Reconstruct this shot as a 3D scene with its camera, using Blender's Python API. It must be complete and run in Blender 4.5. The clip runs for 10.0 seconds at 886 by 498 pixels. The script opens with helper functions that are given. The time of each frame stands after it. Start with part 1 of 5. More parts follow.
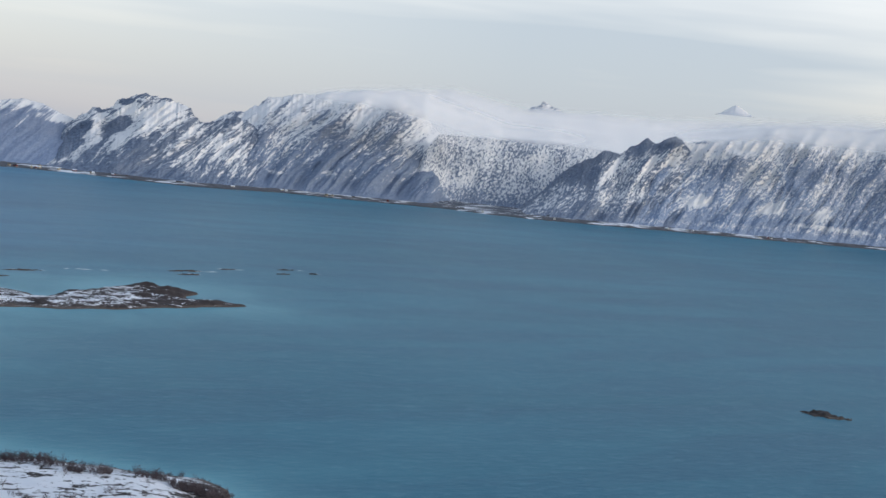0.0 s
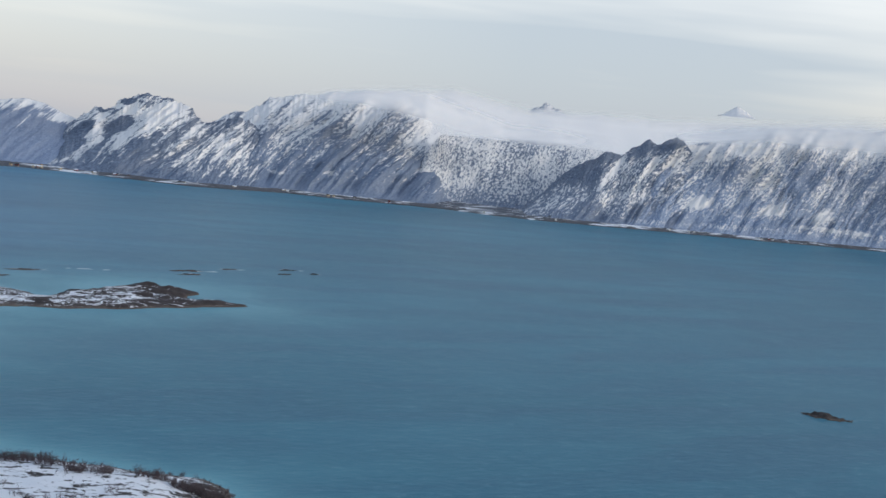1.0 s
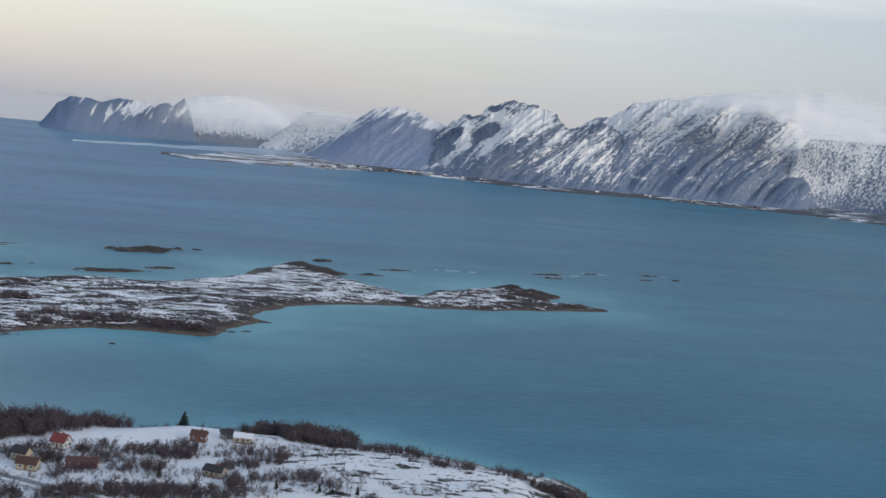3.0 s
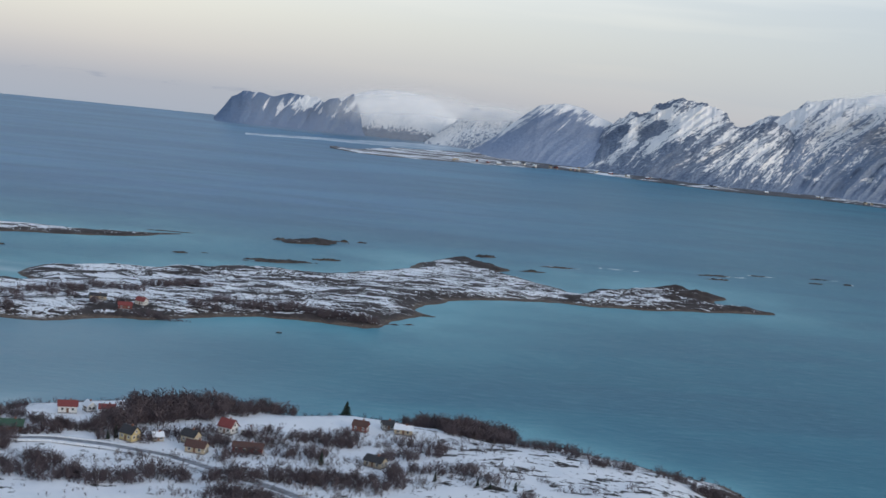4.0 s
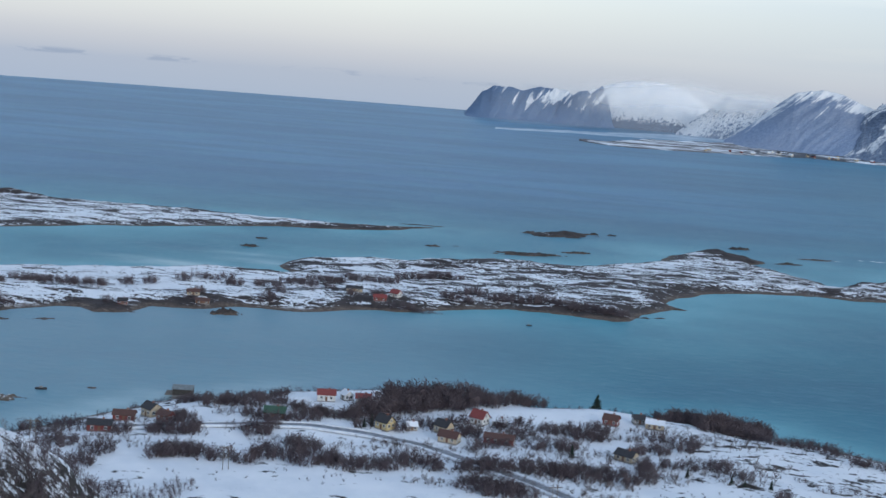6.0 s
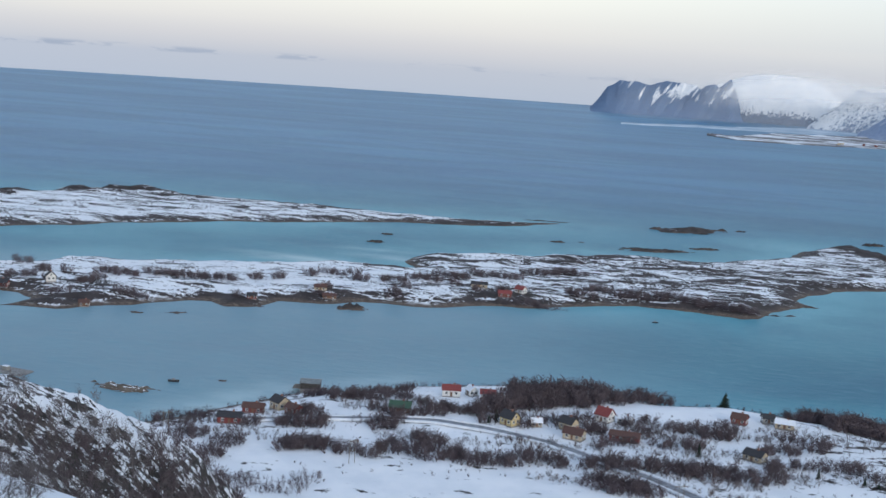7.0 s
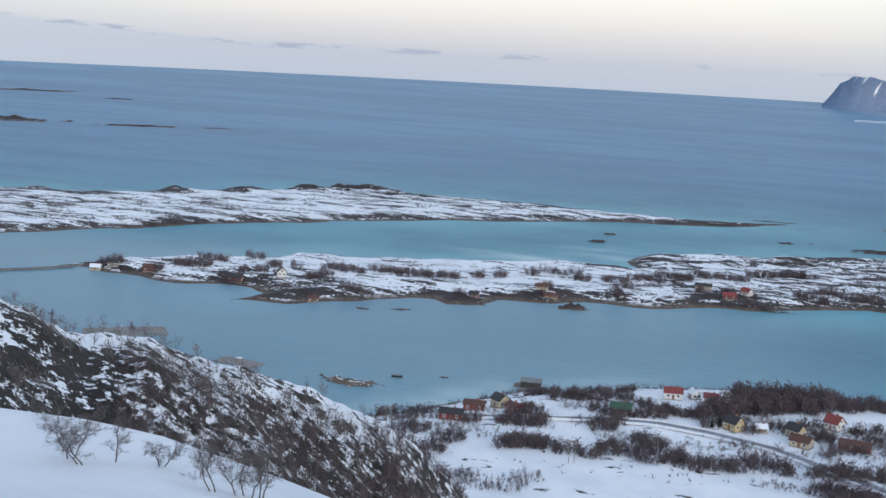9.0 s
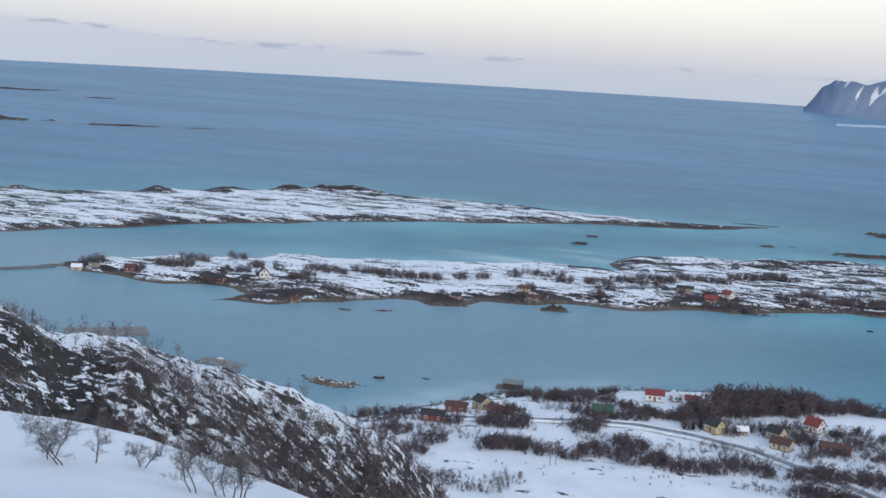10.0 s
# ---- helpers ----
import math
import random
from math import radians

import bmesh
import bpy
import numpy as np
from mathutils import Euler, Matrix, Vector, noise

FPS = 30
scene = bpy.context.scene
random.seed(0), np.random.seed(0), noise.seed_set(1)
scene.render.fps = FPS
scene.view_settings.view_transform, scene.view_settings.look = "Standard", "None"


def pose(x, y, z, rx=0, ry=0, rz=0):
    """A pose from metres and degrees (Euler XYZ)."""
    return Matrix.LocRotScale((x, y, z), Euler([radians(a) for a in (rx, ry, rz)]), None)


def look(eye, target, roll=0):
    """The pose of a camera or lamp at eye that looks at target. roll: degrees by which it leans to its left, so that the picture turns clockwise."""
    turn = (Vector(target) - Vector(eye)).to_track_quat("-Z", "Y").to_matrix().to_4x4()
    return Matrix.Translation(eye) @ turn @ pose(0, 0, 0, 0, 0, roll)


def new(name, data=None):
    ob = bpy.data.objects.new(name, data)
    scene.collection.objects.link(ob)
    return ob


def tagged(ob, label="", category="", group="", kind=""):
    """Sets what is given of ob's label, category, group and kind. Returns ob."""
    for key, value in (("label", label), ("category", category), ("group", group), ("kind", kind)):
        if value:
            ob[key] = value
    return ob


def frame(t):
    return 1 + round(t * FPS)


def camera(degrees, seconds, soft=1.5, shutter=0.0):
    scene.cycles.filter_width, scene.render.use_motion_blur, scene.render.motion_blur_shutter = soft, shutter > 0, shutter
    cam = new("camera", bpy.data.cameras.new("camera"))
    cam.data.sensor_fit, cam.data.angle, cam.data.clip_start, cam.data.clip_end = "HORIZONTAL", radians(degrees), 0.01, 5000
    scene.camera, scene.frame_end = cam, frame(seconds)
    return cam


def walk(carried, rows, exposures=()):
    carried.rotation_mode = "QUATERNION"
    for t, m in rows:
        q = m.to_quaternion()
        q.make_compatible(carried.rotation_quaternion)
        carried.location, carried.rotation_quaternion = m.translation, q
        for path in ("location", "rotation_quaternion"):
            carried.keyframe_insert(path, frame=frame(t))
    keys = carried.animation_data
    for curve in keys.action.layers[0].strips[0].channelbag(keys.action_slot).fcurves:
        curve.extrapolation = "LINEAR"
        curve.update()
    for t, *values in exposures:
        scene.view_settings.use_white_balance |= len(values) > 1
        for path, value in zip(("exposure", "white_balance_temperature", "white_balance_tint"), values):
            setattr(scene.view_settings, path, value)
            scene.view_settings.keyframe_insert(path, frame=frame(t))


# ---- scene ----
# the camera stands on a hillside 170 m above the fjord and pans to its left: seconds, heading, pitch, roll
EYE = (0.0, 0.0, 170.0)
PAN = [
    (0.0, 31.02, -4.43, 6.07),
    (0.5, 31.03, -4.46, 6.28),
    (1.0, 30.96, -4.41, 6.22),
    (1.2, 30.94, -4.41, 6.22),
    (1.4, 30.54, -4.38, 6.14),
    (1.5, 29.91, -4.34, 6.01),
    (1.6, 29.15, -4.41, 6.02),
    (1.7, 27.54, -4.53, 6.05),
    (1.8, 25.90, -4.67, 6.08),
    (1.9, 24.34, -4.79, 6.11),
    (2.0, 22.97, -4.90, 6.13),
    (2.5, 18.82, -5.39, 5.98),
    (3.0, 15.55, -5.79, 5.72),
    (4.3, 7.00, -6.93, 5.77),
    (4.5, 6.12, -7.16, 5.28),
    (5.0, 2.87, -7.56, 5.10),
    (5.5, 0.00, -7.81, 4.78),
    (5.7, -0.84, -7.86, 4.71),
    (7.0, -7.49, -8.53, 3.91),
    (7.5, -10.82, -8.76, 3.45),
    (8.0, -13.54, -8.92, 3.32),
    (8.5, -16.28, -9.05, 3.01),
    (9.0, -17.07, -9.12, 2.99),
    (9.5, -16.42, -8.94, 3.26),
    (10.0, -16.32, -9.02, 3.38),
]
cam = camera(36.69, 10.0, soft=1.5)


def heading(yaw, pitch):
    a, b = radians(yaw), radians(pitch)
    return (EYE[0] + 100 * math.sin(a) * math.cos(b), EYE[1] + 100 * math.cos(a) * math.cos(b), EYE[2] + 100 * math.sin(b))


walk(cam, [(t, look(EYE, heading(yaw, pitch), roll)) for t, yaw, pitch, roll in PAN],
     exposures=[(0.0, 0.08, 6380, 10), (2.0, 0.02, 6380, 9), (3.0, -0.02, 6500, 10), (4.5, 0.0, 6100, 8), (5.0, 0.03, 5800, 7), (5.5, 0.05, 5750, 6), (7.0, 0.28, 6150, 8), (10.0, 0.38, 6250, 9)])

# ---- sky and light: a thin winter overcast at dusk, the light coming softly from the right ----
world = bpy.data.worlds.new("winter_sky")
scene.world = world
world.use_nodes = True
wt = world.node_tree
wt.nodes.clear()

sky = wt.nodes.new("ShaderNodeTexSky")
sky.sky_type = "NISHITA"
sky.sun_disc = False
sky.sun_elevation, sky.sun_rotation = radians(14), radians(141)
sky.dust_density, sky.ozone_density = 2.0, 2.0
tc = wt.nodes.new("ShaderNodeTexCoord")
sep = wt.nodes.new("ShaderNodeSeparateXYZ")
wt.links.new(tc.outputs["Generated"], sep.inputs[0])
# overcast by height: grey-violet at the sea, cream above it, pale grey overhead
height_ramp = wt.nodes.new("ShaderNodeMapRange")
height_ramp.inputs["From Min"].default_value, height_ramp.inputs["From Max"].default_value = -0.04, 0.46
wt.links.new(sep.outputs["Z"], height_ramp.inputs["Value"])
over = wt.nodes.new("ShaderNodeValToRGB")
el = over.color_ramp.elements
el[0].position, el[0].color = 0.0, (0.40, 0.44, 0.53, 1)
el[1].position, el[1].color = 1.0, (0.25, 0.33, 0.46, 1)
for p, c in ((0.05, (0.45, 0.46, 0.52, 1)), (0.078, (0.565, 0.54, 0.555, 1)), (0.105, (0.65, 0.61, 0.59, 1)), (0.17, (0.755, 0.71, 0.65, 1)), (0.25, (0.865, 0.83, 0.785, 1)), (0.42, (0.74, 0.76, 0.78, 1)), (0.62, (0.42, 0.49, 0.60, 1))):
    e = el.new(p)
    e.color = c
wt.links.new(height_ramp.outputs[0], over.inputs[0])
# long thin cloud bands
band_map = wt.nodes.new("ShaderNodeMapping")
band_map.inputs["Scale"].default_value = (1.6, 1.6, 20.0)
wt.links.new(tc.outputs["Generated"], band_map.inputs[0])
bands = wt.nodes.new("ShaderNodeTexNoise")
bands.inputs["Scale"].default_value, bands.inputs["Detail"].default_value, bands.inputs["Roughness"].default_value = 1.0, 4.0, 0.45
wt.links.new(band_map.outputs[0], bands.inputs[0])
band_f = wt.nodes.new("ShaderNodeMapRange")
for k, v in (("From Min", 0.37), ("From Max", 0.58), ("To Min", 0.05), ("To Max", 1.0)):
    band_f.inputs[k].default_value = v
wt.links.new(bands.outputs[0], band_f.inputs[0])
# more blue-grey bands to the right, where the cloud is broken
side = wt.nodes.new("ShaderNodeMapRange")
for k, v in (("From Min", -0.1), ("From Max", 0.55), ("To Min", 0.05), ("To Max", 1.0)):
    side.inputs[k].default_value = v
wt.links.new(sep.outputs["X"], side.inputs[0])
mulf = wt.nodes.new("ShaderNodeMath")
mulf.operation = "MULTIPLY"
wt.links.new(band_f.outputs[0], mulf.inputs[0])
wt.links.new(side.outputs[0], mulf.inputs[1])
mixc = wt.nodes.new("ShaderNodeMix")
mixc.data_type = "RGBA"
wt.links.new(mulf.outputs[0], mixc.inputs["Factor"])
wt.links.new(over.outputs[0], mixc.inputs["A"])
mixc.inputs["B"].default_value = (0.465, 0.505, 0.57, 1)
# small dark cloud puffs low over the open sea
puff_map = wt.nodes.new("ShaderNodeMapping")
puff_map.inputs["Scale"].default_value = (30.0, 30.0, 150.0)
wt.links.new(tc.outputs["Generated"], puff_map.inputs[0])
puffs = wt.nodes.new("ShaderNodeTexNoise")
puffs.inputs["Scale"].default_value, puffs.inputs["Detail"].default_value, puffs.inputs["Roughness"].default_value = 1.0, 4.0, 0.55
wt.links.new(puff_map.outputs[0], puffs.inputs[0])


def wmath(op, a, b):
    n = wt.nodes.new("ShaderNodeMath")
    n.operation = op
    for socket, value in zip(n.inputs, (a, b)):
        if hasattr(value, "is_output"):
            wt.links.new(value, socket)
        else:
            socket.default_value = value
    return n.outputs[0]


def wramp(src, lo, hi, a, b):
    m = wt.nodes.new("ShaderNodeMapRange")
    m.interpolation_type = "SMOOTHSTEP"
    for k, v in (("From Min", lo), ("From Max", hi), ("To Min", a), ("To Max", b)):
        m.inputs[k].default_value = v
    wt.links.new(src, m.inputs[0])
    return m.outputs[0]


def wmix(factor, a, b):
    m = wt.nodes.new("ShaderNodeMix")
    m.data_type = "RGBA"
    wt.links.new(factor, m.inputs["Factor"])
    wt.links.new(a, m.inputs["A"])
    m.inputs["B"].default_value = b
    return m.outputs["Result"]


# the cloud line stands level over the open sea and climbs out to the left
line_z = wmath("ADD", -0.0135, wmath("MULTIPLY", wmath("MAXIMUM", wmath("SUBTRACT", -0.44, sep.outputs["X"]), 0.0), 0.085))
over_line = wmath("SUBTRACT", sep.outputs["Z"], line_z)
# a lavender haze bank below the line, its top ragged
bank = wmath("MULTIPLY", wramp(wmath("ADD", over_line, wmath("MULTIPLY", puffs.outputs[0], -0.006)), 0.0005, -0.0055, 0.0, 1.0), wramp(sep.outputs["X"], -0.10, -0.55, 0.10, 0.62))
veiled = wmix(wramp(sep.outputs["X"], -0.38, -0.62, 0.0, 0.55), mixc.outputs["Result"], (0.52, 0.54, 0.585, 1))
hazy = wmix(bank, veiled, (0.41, 0.44, 0.53, 1))
# small dark flat-based puffs along it
near_line = wmath("MULTIPLY", wramp(over_line, -0.0030, -0.0012, 0.0, 1.0), wramp(over_line, 0.0, 0.0028, 1.0, 0.0))
puff = wmath("MULTIPLY", wmath("MULTIPLY", near_line, wramp(puffs.outputs[0], 0.50, 0.62, 0.0, 1.0)), wramp(sep.outputs["X"], 0.0, -0.5, 0.45, 1.0))
clouded = wmix(puff, hazy, (0.31, 0.345, 0.44, 1))
bg1 = wt.nodes.new("ShaderNodeBackground")
bg1.inputs["Strength"].default_value = 0.92
wt.links.new(clouded, bg1.inputs["Color"])
bg2 = wt.nodes.new("ShaderNodeBackground")
bg2.inputs["Strength"].default_value = 0.05
wt.links.new(sky.outputs[0], bg2.inputs["Color"])
addw = wt.nodes.new("ShaderNodeAddShader")
wt.links.new(bg1.outputs[0], addw.inputs[0])
wt.links.new(bg2.outputs[0], addw.inputs[1])
wout = wt.nodes.new("ShaderNodeOutputWorld")
wt.links.new(addw.outputs[0], wout.inputs[0])

sun_data = bpy.data.lights.new("sun", "SUN")
sun_data.energy, sun_data.angle, sun_data.color = 0.85, radians(14), (1.0, 0.965, 0.93)
sun = new("sun", sun_data)
sun.matrix_world = look((650, -800, 330), (0, 0, 0))


# ---- noise in plan ----
def hash2(ix, iy, seed):
    h = np.sin(ix * 127.1 + iy * 311.7 + seed * 74.7) * 43758.5453
    return h - np.floor(h)


def vnoise(x, y, seed=0):
    ix, iy = np.floor(x), np.floor(y)
    fx, fy = x - ix, y - iy
    fx, fy = fx * fx * (3 - 2 * fx), fy * fy * (3 - 2 * fy)
    a, b = hash2(ix, iy, seed), hash2(ix + 1, iy, seed)
    c, d = hash2(ix, iy + 1, seed), hash2(ix + 1, iy + 1, seed)
    return (a + (b - a) * fx) * (1 - fy) + (c + (d - c) * fx) * fy


def fbm(x, y, octaves=4, seed=0, gain=0.5):
    total, amp, norm = 0.0, 1.0, 0.0
    for o in range(octaves):
        total = total + amp * vnoise(x, y, seed + o * 13)
        norm += amp
        x, y, amp = x * 2.03 + 17.0, y * 2.03 + 9.0, amp * gain
    return total / norm - 0.5


def ridged(x, y, octaves=4, seed=0):
    total, amp, norm = 0.0, 1.0, 0.0
    for o in range(octaves):
        total = total + amp * (1 - np.abs(2 * vnoise(x, y, seed + o * 7) - 1))
        norm += amp
        x, y, amp = x * 2.1 + 5.0, y * 2.1 + 3.0, amp * 0.55
    return total / norm


def smooth(a, b, v):
    k = np.clip((v - a) / (b - a), 0, 1)
    return k * k * (3 - 2 * k)


def shore_distance(x, y, outline):
    """Metres inside (+) or outside (-) a closed outline."""
    pts = np.array(outline, float)
    best = np.full(x.shape, 1e18)
    inside = np.zeros(x.shape, bool)
    for (ax, ay), (bx, by) in zip(pts, np.roll(pts, -1, 0)):
        dx, dy = bx - ax, by - ay
        k = np.clip(((x - ax) * dx + (y - ay) * dy) / (dx * dx + dy * dy), 0, 1)
        best = np.minimum(best, (x - ax - k * dx) ** 2 + (y - ay - k * dy) ** 2)
        if ay != by:
            inside ^= ((ay > y) != (by > y)) & (x < ax + (y - ay) / dy * dx)
    return np.where(inside, 1, -1) * np.sqrt(best)


# ---- materials ----
class Mat:
    """A node material with a Principled shader and short ways to add nodes."""

    def __init__(self, name, rough=0.8, metal=0.0, spec=0.3):
        self.m = bpy.data.materials.new(name)
        self.m.use_nodes = True
        self.t = self.m.node_tree
        self.b = self.t.nodes["Principled BSDF"]
        self.b.inputs["Roughness"].default_value = rough
        self.b.inputs["Metallic"].default_value = metal
        self.b.inputs["Specular IOR Level"].default_value = spec
        self.geo = None

    def put(self, value, socket):
        if hasattr(value, "is_output"):
            self.t.links.new(value, socket)
        elif isinstance(value, tuple) and len(value) == 3 and socket.type == "RGBA":
            socket.default_value = (*value, 1)
        else:
            socket.default_value = value

    def pos(self, scale=(1, 1, 1), turn=0.0):
        self.geo = self.geo or self.t.nodes.new("ShaderNodeNewGeometry")
        n = self.t.nodes.new("ShaderNodeMapping")
        n.inputs["Scale"].default_value = scale
        n.inputs["Rotation"].default_value = (0, 0, radians(turn))
        self.t.links.new(self.geo.outputs["Position"], n.inputs[0])
        return n.outputs[0]

    def uv(self, scale=(1, 1, 1), turn=0.0):
        u = self.t.nodes.new("ShaderNodeUVMap")
        n = self.t.nodes.new("ShaderNodeMapping")
        n.inputs["Scale"].default_value = scale
        n.inputs["Rotation"].default_value = (0, 0, radians(turn))
        self.t.links.new(u.outputs[0], n.inputs[0])
        return n.outputs[0]

    def z(self, what="Position", axis="Z"):
        self.geo = self.geo or self.t.nodes.new("ShaderNodeNewGeometry")
        n = self.t.nodes.new("ShaderNodeSeparateXYZ")
        self.t.links.new(self.geo.outputs[what], n.inputs[0])
        return n.outputs[axis]

    def attr(self, name):
        n = self.t.nodes.new("ShaderNodeAttribute")
        n.attribute_name = name
        return n.outputs["Fac"]

    def rand(self, island=False):
        if island:
            self.geo = self.geo or self.t.nodes.new("ShaderNodeNewGeometry")
            return self.geo.outputs["Random Per Island"]
        return self.t.nodes.new("ShaderNodeObjectInfo").outputs["Random"]

    def noise(self, vec, scale=1.0, detail=4.0, rough=0.55, warp=0.0):
        n = self.t.nodes.new("ShaderNodeTexNoise")
        self.t.links.new(vec, n.inputs["Vector"])
        n.inputs["Scale"].default_value, n.inputs["Detail"].default_value = scale, detail
        n.inputs["Roughness"].default_value, n.inputs["Distortion"].default_value = rough, warp
        return n.outputs["Fac"]

    def ramp(self, v, a, b, lo=0.0, hi=1.0):
        n = self.t.nodes.new("ShaderNodeMapRange")
        n.interpolation_type = "SMOOTHSTEP"
        for k, x in (("Value", v), ("From Min", a), ("From Max", b), ("To Min", lo), ("To Max", hi)):
            self.put(x, n.inputs[k])
        return n.outputs[0]

    def math(self, op, a, b=0.0):
        n = self.t.nodes.new("ShaderNodeMath")
        n.operation = op
        self.put(a, n.inputs[0])
        self.put(b, n.inputs[1])
        return n.outputs[0]

    def mix(self, f, a, b):
        n = self.t.nodes.new("ShaderNodeMix")
        n.data_type = "RGBA"
        self.put(f, n.inputs["Factor"])
        self.put(a, n.inputs["A"])
        self.put(b, n.inputs["B"])
        return n.outputs["Result"]

    def color(self, c):
        self.put(c, self.b.inputs["Base Color"])
        return self

    def set(self, **kw):
        for k, v in kw.items():
            self.put(v, self.b.inputs[k.replace("_", " ")])
        return self

    def bump(self, h, strength=0.4, distance=0.1):
        n = self.t.nodes.new("ShaderNodeBump")
        n.inputs["Strength"].default_value, n.inputs["Distance"].default_value = strength, distance
        self.t.links.new(h, n.inputs["Height"])
        self.t.links.new(n.outputs[0], self.b.inputs["Normal"])
        return self


SNOW = (0.86, 0.87, 0.895)


def sea_material():
    q = Mat("sea_water", rough=0.38, spec=0.14)
    wide = q.noise(q.pos((0.0010, 0.0030, 1), 14), 1.0, 3.0, 0.5, 0.4)
    mid = q.noise(q.pos((0.012, 0.009, 1), 10), 1.0, 5.0, 0.62, 0.3)
    chop = q.noise(q.pos((0.03, 0.045, 1), 16), 1.0, 4.0, 0.7)
    ripple = q.noise(q.pos((0.085, 0.17, 1), 16), 1.0, 5.0, 0.72)
    gust = q.noise(q.pos((0.0032, 0.013, 1), 12), 1.0, 5.0, 0.58, 0.6)
    shallow = q.attr("shallow")
    deep = q.mix(q.ramp(wide, 0.32, 0.70), (0.014, 0.138, 0.210), (0.022, 0.176, 0.262))
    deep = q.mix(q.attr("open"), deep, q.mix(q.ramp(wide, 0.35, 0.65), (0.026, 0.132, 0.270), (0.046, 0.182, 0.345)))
    deep = q.mix(q.ramp(mid, 0.40, 0.75, 0, 0.25), deep, (0.050, 0.225, 0.30))
    deep = q.mix(q.ramp(gust, 0.46, 0.62, 0, 0.42), deep, (0.014, 0.105, 0.185))
    deep = q.mix(q.ramp(gust, 0.46, 0.32, 0, 0.25), deep, (0.045, 0.225, 0.31))
    col = q.mix(q.math("MULTIPLY", shallow, q.ramp(mid, 0.3, 0.6, 0.6, 1.0)), deep, (0.145, 0.385, 0.455))
    # the sky's pale reflection on the sheltered sound, put into the colour
    col = q.mix(q.math("MULTIPLY", q.attr("sky_sheen"), q.ramp(wide, 0.3, 0.7, 0.55, 0.9)), col, (0.235, 0.335, 0.395))
    col = q.mix(q.ramp(chop, 0.46, 0.66, 0, 0.14), col, (0.105, 0.29, 0.37))
    col = q.mix(q.ramp(ripple, 0.50, 0.72, 0, 0.34), col, (0.15, 0.34, 0.42))
    col = q.mix(q.math("MULTIPLY", q.attr("ice"), q.ramp(mid, 0.35, 0.6, 0.5, 1.0)), col, (0.50, 0.64, 0.66))
    q.color(col)
    q.bump(ripple, 0.4, 1.2)
    q.set(IOR=1.33)
    return q.m


def land_material(name, bare_lo, bare_hi, streak=(0.02, 0.05, 0.05), turn=0.0, shore=1.6, heath=(0.15, 0.105, 0.075), cover="", pale=0.5, crisp=0.62):
    """Snow with bare rock and heath where wind, slope and the tide have cleared it."""
    q = Mat(name, rough=0.75, spec=0.25)
    p = q.pos()
    big = q.noise(q.pos(streak, turn), 1.0, 7.0, crisp, 0.4)
    fine = q.noise(p, 0.55, 4.0, 0.6)
    slope = q.z("True Normal")
    z = q.z()
    if cover:
        grain = q.math("SUBTRACT", q.noise(p, 0.42, 6.0, 0.68), 0.5)
        big = q.math("ADD", big, q.math("MULTIPLY", grain, q.ramp(q.attr("mottle"), 0.0, 1.0, 0.35, 1.5)))
        big = q.math("ADD", big, q.attr(cover))
    bare = q.ramp(q.math("ADD", big, q.math("MULTIPLY", q.math("SUBTRACT", 1.0, slope), 0.9)), bare_lo, bare_hi)
    wash = q.math("ADD", q.math("MULTIPLY", fine, -1.6), q.math("MULTIPLY", q.noise(p, 0.045, 4.0, 0.65), -3.4))
    tide = q.ramp(q.math("ADD", z, q.math("ADD", wash, 1.7)), shore - 1.1, shore + 0.2, 1.0, 0.0)
    rock = q.mix(q.ramp(q.noise(p, 0.12, 5.0), 0.38, 0.62), heath, tuple(0.55 * v for v in heath))
    rock = q.mix(q.ramp(q.noise(p, 1.3, 3.0), 0.45, 0.7, 0, pale), rock, (0.24, 0.19, 0.15))
    weed = q.mix(q.ramp(fine, 0.4, 0.65), (0.075, 0.056, 0.044), (0.17, 0.132, 0.105))
    snow = q.mix(q.ramp(q.noise(p, 0.06, 5.0), 0.35, 0.7), SNOW, (0.76, 0.785, 0.825))
    col = q.mix(bare, snow, rock)
    col = q.mix(tide, col, weed)
    q.color(col)
    q.bump(q.noise(p, 0.35, 6.0, 0.6), 0.5, 0.8)
    return q.m


